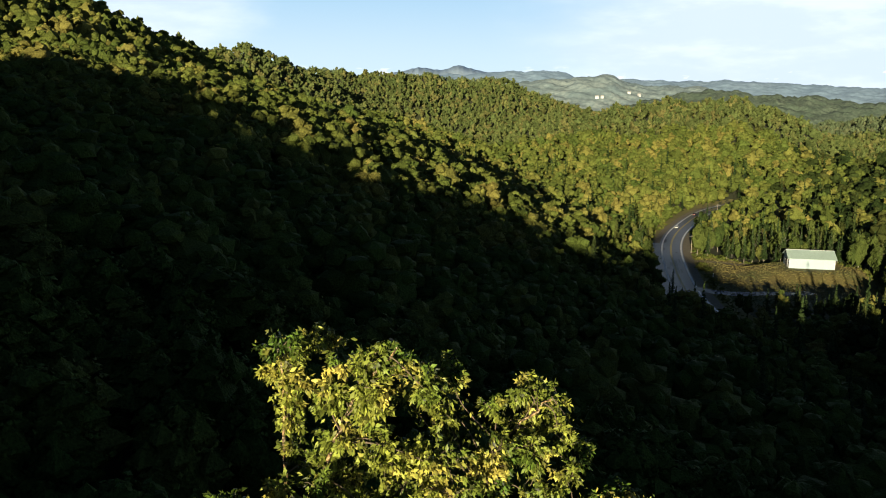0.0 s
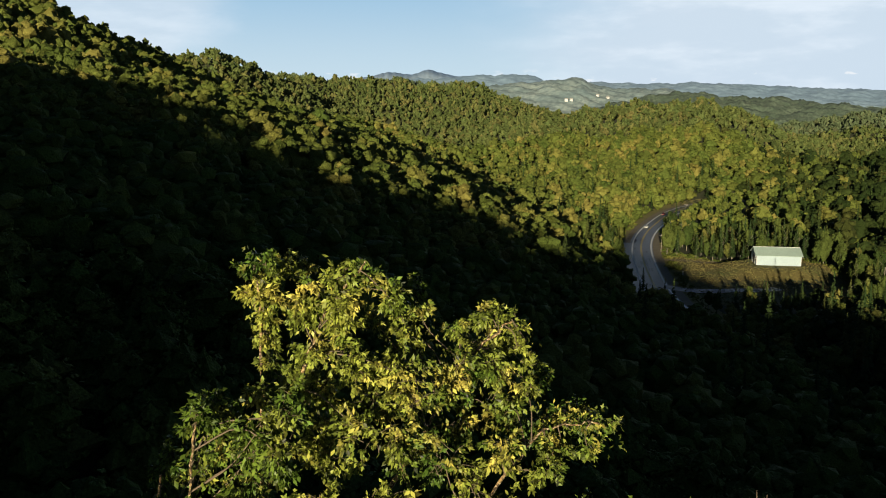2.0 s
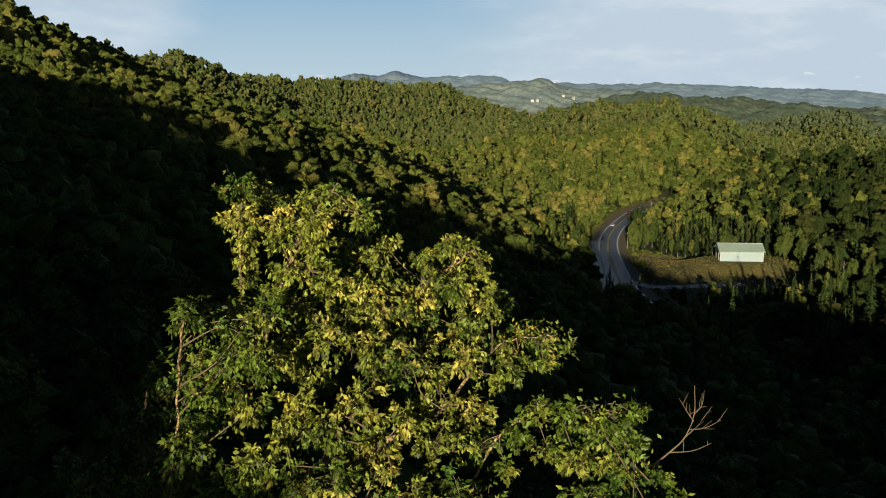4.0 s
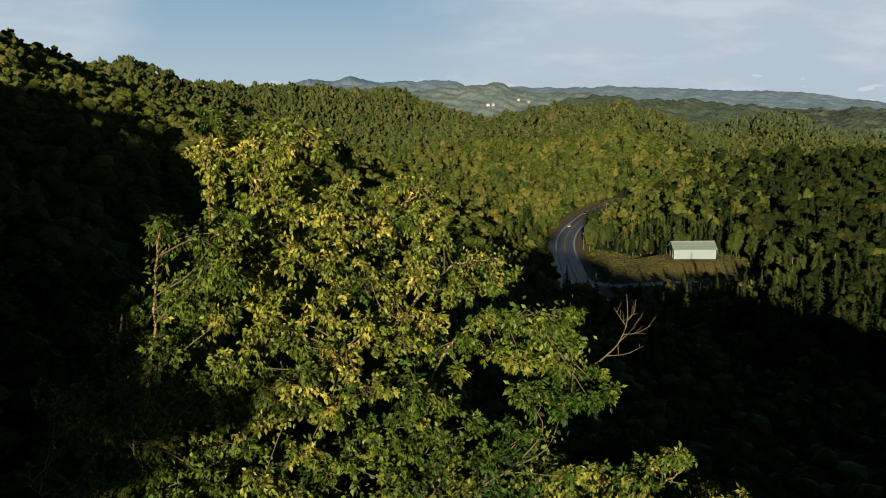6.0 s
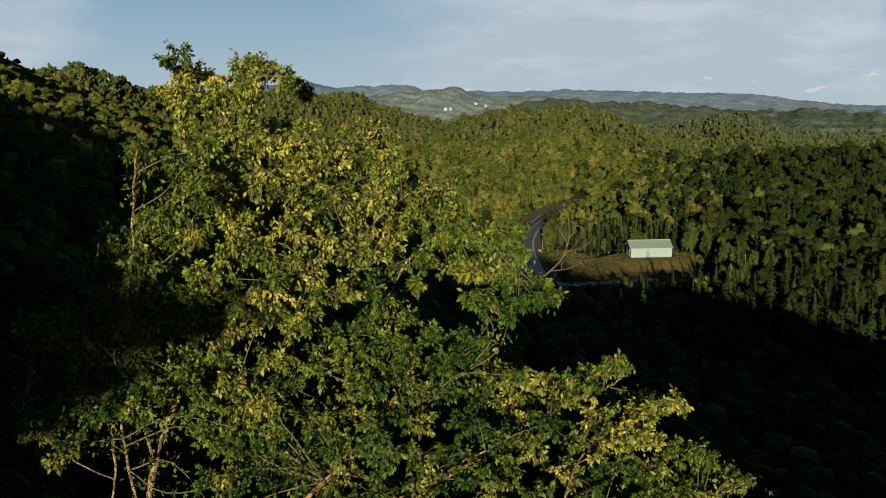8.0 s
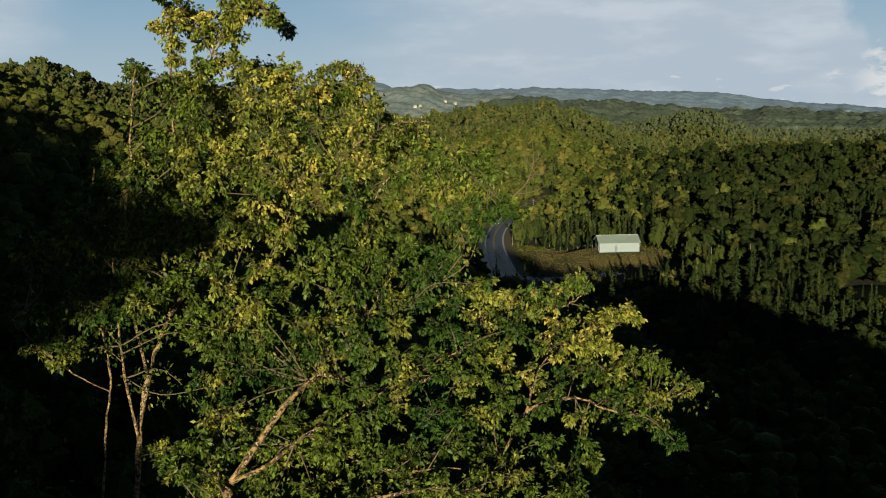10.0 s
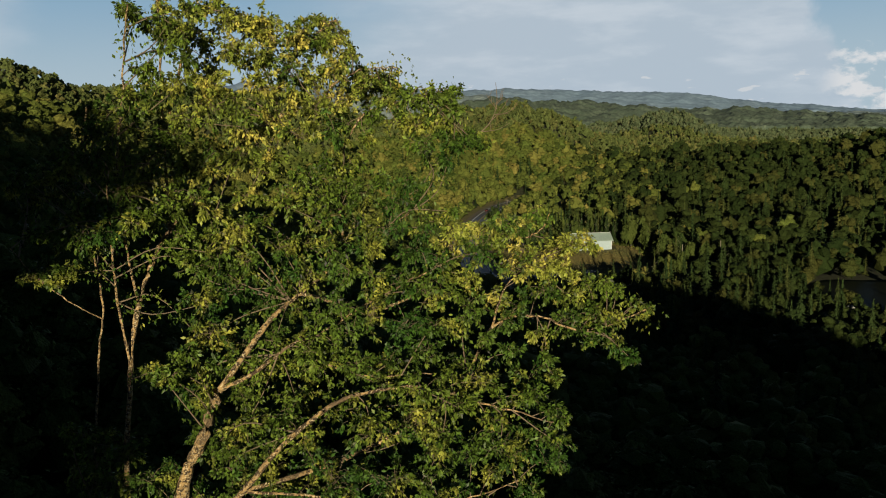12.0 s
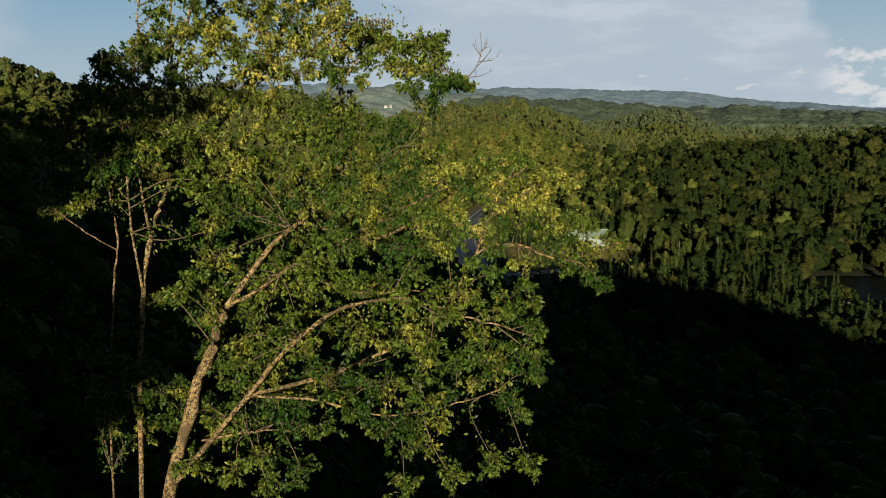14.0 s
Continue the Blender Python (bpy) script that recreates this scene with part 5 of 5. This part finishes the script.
limb(neighbour, [(-3.3, 6.6, 41), (-3, 6.3, 52), (-2.7, 6.1, 60), (-2.42, 6, 62.68), (-2.3, 6.1, 63.48), (-2.4, 6.2, 64.6), (-2.3, 6.3, 66)], 0.016, 0.01125, [(-2.8, 6, 65.2, 0.24), (-2.2, 6.2, 65.7, 0.28), (-2.01, 6.2, 65.68, 0.21), (-2.02, 6.48, 65.97, 0.29), (-2.36, 6.81, 65.99, 0.13), (-2.36, 7.09, 65.95, 0.17), (-2.39, 6.6, 65.91, 0.13), (-2.61, 6.19, 65.31, 0.17), (-3.15, 6.41, 65.17, 0.13), (-2.53, 6.3, 65.47, 0.13), (-3.18, 6.66, 64.93, 0.13), (-2.59, 6.33, 64.94, 0.29), (-3.04, 6.89, 64.77, 0.17), (-2.24, 5.75, 61.11, 0.3), (-2.84, 6.02, 61.2, 0.18), (-2.59, 6.01, 61.43, 0.18), (-2.65, 6.02, 60.78, 0.3), (-2.46, 6.05, 61.66, 0.15), (-2.92, 6.71, 64.93, 0.29), (-2.21, 6.05, 60.57, 0.3), (-2.6, 5.95, 61.2, 0.3), (-2.35, 6.28, 61.59, 0.13), (-2.89, 7.06, 64.48, 0.13), (-2.1, 5.5, 61.6, 0.34), (-2.6, 5.7, 61.9, 0.18), (-2.88, 5.99, 61.86, 0.13)])
limb(neighbour, [(-2.33, 6.08, 63.3), (-2.65, 6, 63.55), (-3.05, 6.1, 63.9), (-3.3, 6.1, 64.3)], 0.009, 0.006, [(-3.1, 6.1, 63.9, 0.21), (-2.94, 6.27, 63.96, 0.25), (-3.27, 7.17, 64.66, 0.13), (-3.45, 7.1, 64.93, 0.13), (-3.37, 6.83, 65.07, 0.13)])


def dead_twig(tree):
    """A bare forked twig that sticks out of the crown."""
    pile = Pile()
    stem = [(2.45, 5.35, 65.42), (2.67, 5.4, 65.56), (2.81, 5.4, 65.7), (2.9, 5.42, 65.92), (2.89, 5.42, 66.2)]
    pile.add(*tube(smooth_line(stem, 5), np.linspace(0.012, 0.003, 21), 5))
    rng = random.Random(9)
    for a, b in (((2.81, 5.4, 65.7), (3.08, 5.45, 65.98)), ((2.85, 5.4, 65.78), (3.15, 5.4, 65.86)), ((2.67, 5.4, 65.56), (3.05, 5.35, 65.66)), ((2.9, 5.42, 65.92), (3.02, 5.5, 66.12)), ((2.9, 5.42, 65.85), (2.78, 5.5, 66.05))):
        m = ((a[0] + b[0]) / 2 + rng.uniform(-0.03, 0.03), (a[1] + b[1]) / 2, (a[2] + b[2]) / 2 - 0.03)
        line = smooth_line([a, m, b], 5)
        pile.add(*tube(line, np.linspace(0.007, 0.002, len(line)), 4))
        for _ in range(4):
            q = line[rng.randrange(3, len(line))]
            e = q + np.array([rng.uniform(-0.02, 0.12), rng.uniform(-0.08, 0.08), rng.uniform(-0.02, 0.12)])
            pile.add(*tube(np.linspace(q, e, 3), [0.004, 0.003, 0.0015], 3))
    ob = new("dead_twig", pile.mesh("dead_twig", M_TWIG, True))
    ob.parent = tree
    tagged(ob, "bare reddish dead twig")


dead_twig(maple)


def single_leaves(tree, hearts, count):
    """Outer leaves that hang free, each on its own."""
    rng = np.random.default_rng(12)
    me = mesh_of("leaf", LEAF_V * 0.062, [LEAF_QUADS], M_LEAF)
    for k in range(count):
        cx, cy, cz, r = hearts[k % len(hearts)]
        d = rng.normal(0, 1, 3)
        d[1] = -abs(d[1])
        d *= r * rng.uniform(0.75, 1.0) / np.linalg.norm(d)
        ob = new("leaf", me)
        ob.parent = tree
        s = rng.uniform(0.7, 1.25)
        ob.matrix_basis = pose(cx + d[0], cy + d[1], cz + d[2], rng.uniform(-140, -20), rng.uniform(-50, 50), rng.uniform(0, 360)) @ Matrix.Diagonal((s, s, s, 1))


single_leaves(maple, [(0.3, 3.4, 62.8, 0.3), (0.7, 3.3, 62.9, 0.3), (1.2, 3.3, 62.9, 0.3), (2.0, 3.4, 62.6, 0.3), (2.8, 3.3, 62.3, 0.25), (0.9, 3.25, 61.5, 0.3), (1.7, 3.3, 61.5, 0.3), (1.9, 4.4, 64.0, 0.3), (3.4, 5.3, 64.1, 0.25), (3.7, 4.4, 63.0, 0.25), (4.7, 4.6, 63.1, 0.25), (1.7, 6.2, 66.4, 0.3)], 240)


# two unseen tall trees added on the crest behind, to shade the maple's left
def crest_shade_tree(x, y, crown_foot, squat, seed):
    tree = tagged(new("broadleaf_tree"), "tall green broadleaf tree on the crest of the slope", "tree")
    foot = float(land(x, y))
    pile = Pile()
    top = crown_foot + 7 * squat - foot
    pile.add(*tube(smooth_line([(0, 0, -1), (0.3, 0, top / 2), (0, 0.2, top)], 5), np.linspace(0.3, 0.1, 11), 9))
    ob = new("trunk", pile.mesh("trunk", M_TRUNK, True))
    ob.parent = tree
    ob = new("crown", broadleaf(seed, 9, 420, 0.36, body=0.86).mesh("crown", M_WOOD))
    ob.parent = tree
    # the crown is flattened to the band of shade wanted on the maple
    ob.matrix_basis = Matrix.Translation((0, 0, crown_foot - foot)) @ Matrix.Diagonal((0.85, 0.85, squat, 1))
    tree.matrix_basis = pose(x, y, foot, 0, 0, 30)


crest_shade_tree(-9.0, -13.0, 66.5, 0.24, 99)
crest_shade_tree(-9.5, -13.5, 62.6, 0.34, 98)


# ---- single trees round the road and the barn ----
def tree_model(name, label, pile, foliage, height, girth, bark):
    tree = tagged(new(name), label, "tree", "trees round the barn")
    line = np.array([(0, 0, -0.6), (0.05, 0.02, height * 0.3), (-0.04, 0.06, height * 0.6), (0.0, 0.0, height * 0.9)])
    t = Pile()
    t.add(*tube(smooth_line(line, 3), np.linspace(girth, girth * 0.25, 10), 7))
    rng = np.random.default_rng(int(height * 100))
    for k in range(5):
        a, z = rng.uniform(0, 6.28), height * (0.35 + 0.1 * k)
        p = np.array([(0, 0, z), (math.cos(a) * 0.9, math.sin(a) * 0.9, z + 0.6), (math.cos(a) * 1.7, math.sin(a) * 1.7, z + 1.5)])
        t.add(*tube(p, [girth * 0.35, girth * 0.22, 0.03], 5))
    trunk = new("trunk", t.mesh("trunk", bark, True))
    trunk.parent = tree
    crown = new("crown", pile.mesh("crown", foliage))
    crown.parent = tree
    return tree


def grow_single_trees():
    rng = np.random.default_rng(31)
    green = [tree_model("broadleaf_tree", "green broadleaf tree with a full rounded crown", broadleaf(60 + k, 10, 260, 0.38), M_GROVE, 12.5, 0.22, M_TRUNK) for k in range(4)]
    spruce = [tree_model("spruce_tree", "dark green spruce with drooping tiers of boughs", conifer(70 + k, 17, 11, 0.6), M_PINE, 14.5, 0.2, M_TRUNK) for k in range(3)]
    birch = [tree_model("birch_tree", "slender pale-barked birch with a light narrow crown", broadleaf(80 + k, 6, 120, 0.42), M_GROVE, 12.5, 0.13, M_BIRCH) for k in range(2)]
    x, y, _ = scatter(84, 236, 186, 400, 5.9, 6)
    keep = single_tree_zone(x, y) & ~open_ground(x, y)
    x, y = x[keep], y[keep]
    used = set()
    for px, py, z in zip(x, y, land(x, y)):
        u = rng.uniform()
        kind = spruce if u < 0.46 else birch if u < 0.58 else green
        proto = kind[rng.integers(0, len(kind))]
        s = rng.uniform(0.6, 1.02) * (0.85 if kind is birch else 1.0) * float(stature(px, py))
        m = pose(px, py, z, 0, 0, rng.uniform(0, 360)) @ Matrix.Diagonal((s, s, s * rng.uniform(0.95, 1.25), 1))
        if proto.name not in used:
            used.add(proto.name)
            proto.matrix_basis = m
        else:
            tree = copy_thing(proto, m)
            tree.matrix_basis = m


grow_single_trees()


# ---- brush along the shoulder and the edge of the clearing ----
def grow_brush():
    rng = np.random.default_rng(8)
    x, y = rng.uniform(84, 190, 4200), rng.uniform(240, 460, 4200)
    gap, mead = road_gap(x, y), meadow(x, y)
    keep = ((gap > 9.8) & (gap < 14)) | ((mead > 0.95) & (mead < 1.2) & (gap > 10))
    keep &= np.hypot((x - BARN[0]) / 1.5, y - BARN[1]) > 9.5
    for line in (DRIVE, SIDE):
        for a in line:
            keep &= np.hypot(x - a[0], y - a[1]) > 3.6
    shrub = []
    for s in range(3):
        r = np.random.default_rng(90 + s)
        d = r.normal(0, 1, (46, 3))
        d[:, 2] = np.abs(d[:, 2])
        d /= np.linalg.norm(d, axis=1, keepdims=True)
        p = Pile()
        p.add(*cards(r, d * [1.0, 1.0, 1.3] * r.uniform(0.5, 1.0, (46, 1)), d, 0.3))
        shrub.append(flat(p))
    ob = plant("roadside_brush", shrub, x[keep], y[keep], rng, 1.0, M_WOOD, "low green bushes along the road and the clearing")
    tagged(ob, category="bushes")


grow_brush()


# ---- cars on the road ----
def car(paint, label, i, side, turn=0):
    """A saloon: body, cabin, windows, wheels, lamps; it stands at the i-th place of the road."""
    thing = tagged(new("car"), label, "car")
    body = bmesh.new()
    prof = [(-2.2, 0.35), (-2.25, 0.75), (-2.05, 0.92), (-1.0, 0.98), (1.2, 0.98), (2.1, 0.85), (2.25, 0.6), (2.2, 0.35)]
    rows = [[body.verts.new((px, s * 0.88, pz)) for px, pz in prof] for s in (-1, 1)]
    body.faces.new(rows[0])
    body.faces.new(rows[1][::-1])
    for k in range(len(prof)):
        j = (k + 1) % len(prof)
        body.faces.new((rows[0][k], rows[1][k], rows[1][j], rows[0][j]))
    bmesh.ops.recalc_face_normals(body, faces=body.faces)
    bmesh.ops.bevel(body, geom=body.edges[:], offset=0.05, segments=2, affect="EDGES")
    part("body", body, paint, thing, smooth=True)
    roof = bmesh.new()
    lo = [roof.verts.new(p) for p in ((-1.75, -0.8, 0.95), (1.15, -0.8, 0.95), (1.15, 0.8, 0.95), (-1.75, 0.8, 0.95))]
    hi = [roof.verts.new(p) for p in ((-1.2, -0.62, 1.42), (0.35, -0.62, 1.42), (0.35, 0.62, 1.42), (-1.2, 0.62, 1.42))]
    for k in range(4):
        roof.faces.new((lo[k], lo[(k + 1) % 4], hi[(k + 1) % 4], hi[k]))
    roof.faces.new(hi)
    bmesh.ops.recalc_face_normals(roof, faces=roof.faces)
    part("window", roof, M_GLASS, thing, "dark tinted windows")
    part("roof", box(bmesh.new(), -1.22, -0.64, 1.40, 0.37, 0.64, 1.46, 0.02), paint, thing)
    for wx in (-1.4, 1.4):
        for wy in (-0.86, 0.86):
            bm = bmesh.new()
            bmesh.ops.create_cone(bm, cap_ends=True, segments=16, radius1=0.33, radius2=0.33, depth=0.22, matrix=pose(wx, wy, 0.33, 90))
            wheel = part("tyre", bm, M_RUBBER, thing)
            bm = bmesh.new()
            bmesh.ops.create_cone(bm, cap_ends=True, segments=12, radius1=0.19, radius2=0.17, depth=0.24, matrix=pose(wx, wy, 0.33, 90))
            part("rim", bm, M_TRIM, wheel)
    for wy in (-0.6, 0.6):
        part("headlight", box(bmesh.new(), 2.16, wy - 0.18, 0.62, 2.27, wy + 0.18, 0.76, 0.02), M_TRIM, thing)
        part("tail_light", box(bmesh.new(), -2.28, wy - 0.18, 0.68, -2.2, wy + 0.18, 0.82, 0.02), M_CARRED, thing)
    a, b = ROAD[i], ROAD[i + 1]
    d = (b - a) / np.linalg.norm(b - a)
    thing.matrix_basis = pose(a[0] + d[1] * side, a[1] - d[0] * side, ROAD_Z + 0.012, 0, 0, math.degrees(math.atan2(d[1], d[0])) + turn)


car(M_CARWHITE, "white saloon car driving on the sunlit road", 108, -2.3, 180)
car(M_CARRED, "dark red car following further up the road", 122, -2.3, 180)


# ---- poles, lamp, posts ----
def utility_pole(x, y, height, wires=True):
    p = tagged(new("utility_pole"), "weathered wooden utility pole with a crossarm" if wires else "pale bare wooden pole at the edge of the woods", "pole", "utility poles")
    z = float(land(x, y))
    bm = bmesh.new()
    bmesh.ops.create_cone(bm, cap_ends=True, segments=10, radius1=0.17, radius2=0.11, depth=height, matrix=Matrix.Translation((0, 0, height / 2 - 0.4)))
    part("pole", bm, M_POLE, p)
    if wires:
        part("crossarm", box(bmesh.new(), -1.1, -0.06, height - 1.2, 1.1, 0.06, height - 1.05, 0.01), M_POLE, p)
        for q in (-0.95, -0.4, 0.4, 0.95):
            bm = bmesh.new()
            bmesh.ops.create_cone(bm, cap_ends=True, segments=8, radius1=0.05, radius2=0.03, depth=0.16, matrix=Matrix.Translation((q, 0, height - 0.97)))
            part("insulator", bm, M_TRIM, p)
    p.matrix_basis = pose(x, y, z, 0, 0, -20)
    return p


for px, py, h in ((163.0, 470.0, 11.0), (118.0, 372.0, 9.0)):
    utility_pole(px, py, h)
for px, py in ((171.1, 278.1), (191.7, 282.9)):
    utility_pole(px, py, 12.0, False)


def white_post(x, y):
    p = tagged(new("marker_post"), "short white marker post in the grass", "post")
    bm = bmesh.new()
    bmesh.ops.create_cone(bm, cap_ends=True, segments=8, radius1=0.16, radius2=0.14, depth=1.7, matrix=Matrix.Translation((0, 0, 0.75)))
    part("post", bm, M_TRIM, p)
    part("cap", box(bmesh.new(), -0.2, -0.2, 1.58, 0.2, 0.2, 1.7, 0.03), M_TRIM, p)
    p.matrix_basis = pose(x, y, float(land(x, y)))


white_post(110.5, 318.0)


def yard_lamp(x, y):
    p = tagged(new("yard_lamp"), "lit yard lamp on a thin pole in the shade", "street lamp")
    bm = bmesh.new()
    bmesh.ops.create_cone(bm, cap_ends=True, segments=8, radius1=0.09, radius2=0.06, depth=6.4, matrix=Matrix.Translation((0, 0, 3.0)))
    part("pole", bm, M_POLE, p)
    part("arm", box(bmesh.new(), 0, -0.05, 6.0, 1.0, 0.05, 6.12), M_POLE, p)
    bm = bmesh.new()
    bmesh.ops.create_icosphere(bm, subdivisions=2, radius=0.34, matrix=Matrix.Translation((1.1, 0, 5.9)) @ Matrix.Diagonal((1, 1, 0.7, 1)))
    m = bpy.data.materials.new("lamp_glow")
    m.use_nodes = True
    b = m.node_tree.nodes["Principled BSDF"]
    b.inputs["Base Color"].default_value = (0.9, 0.9, 0.85, 1)
    b.inputs["Emission Color"].default_value, b.inputs["Emission Strength"].default_value = (1.0, 0.97, 0.9, 1), 3.0
    part("lamp_head", bm, m, p, "glowing white lamp head", smooth=True)
    p.matrix_basis = pose(x, y, float(land(x, y)))


yard_lamp(78.5, 374.0)
draped("gravel_yard", smooth_line([(70, 356), (75, 358), (81, 359)], 6), 3.2, 0.5, M_GRAVEL, "grey gravel yard among the shaded trees")
draped("gravel_turnaround", smooth_line([(129, 352), (131, 346), (135, 342), (140, 341), (143, 344)], 8), 0.9, 0.45, M_SAND, "pale sandy kerb curving round a flower bed")


# ---- pond and rocks on its bank ----
def build_pond():
    cx, cy, rx, ry = POND
    a = np.linspace(0, 2 * np.pi, 49)[:-1]
    wob = 1 + 0.1 * np.sin(3 * a + 1) + 0.06 * np.sin(5 * a)
    z = float(land(np.array(cx), np.array(cy))) + 1.2
    ring = np.stack([cx + rx * wob * np.cos(a), cy + ry * wob * np.sin(a), np.full(48, z)], -1)
    v = np.vstack([[cx, cy, z], ring])
    f = np.stack([np.zeros(48, int), 1 + np.arange(48), 1 + (np.arange(48) + 1) % 48], -1)
    tagged(new("pond", mesh_of("pond", v, [f], M_WATER)), "dark still pond in the woods", "pond", kind="structure")
    rnd = random.Random(12)
    for k in range(16):
        u = k / 15
        x, y = 191.6 + 1.6 * u + rnd.uniform(-0.9, 0.9), 217.0 - 17.0 * u + rnd.uniform(-0.8, 0.8)
        bm = bmesh.new()
        bmesh.ops.create_icosphere(bm, subdivisions=2, radius=rnd.uniform(0.5, 1.1))
        for q in bm.verts:
            q.co *= 1 + 0.35 * noise.noise(q.co * 1.7 + Vector((k * 3.1, 0, 0)))
            q.co.z *= 0.7
        ob = part("rock", bm, M_ROCK)
        ob.matrix_basis = pose(x, y, max(z, float(land(x, y))) + 0.15, 0, 0, rnd.uniform(0, 360))
        tagged(ob, "pale grey rock on the bank of the pond", "rock", "rocks on the bank")


build_pond()


# ---- houses on a far hillside ----
def far_house(x, y, w, turn):
    h = tagged(new("house"), "small white house on a distant wooded hill", "house", "distant houses")
    part("wall", box(bmesh.new(), -w / 2, -4, -1, w / 2, 4, 6), M_TRIM, h)
    bm = bmesh.new()
    p = [bm.verts.new(q) for q in ((-w / 2 - 0.5, -4.6, 5.8), (w / 2 + 0.5, -4.6, 5.8), (w / 2 + 0.5, 4.6, 5.8), (-w / 2 - 0.5, 4.6, 5.8), (-w / 2 - 0.5, 0, 9), (w / 2 + 0.5, 0, 9))]
    for q in ((0, 1, 5, 4), (2, 3, 4, 5), (0, 4, 3), (1, 2, 5), (3, 2, 1, 0)):
        bm.faces.new([p[i] for i in q])
    part("roof", bm, M_ROCK, h)
    for k in (-0.25, 0.25):
        part("window", box(bmesh.new(), k * w - 0.8, -4.08, 2.2, k * w + 0.8, -4.01, 4.0), M_GLASS, h)
    h.matrix_basis = pose(x, y, float(land(x, y)) + 12, 0, 0, turn)


for hx, hy, hw in ((470.0, 2480.0, 10.0), (484.0, 2475.0, 8.0), (585.0, 2560.0, 9.0), (612.0, 2540.0, 8.0)):
    far_house(hx, hy, hw, random.Random(int(hx)).uniform(-20, 20))
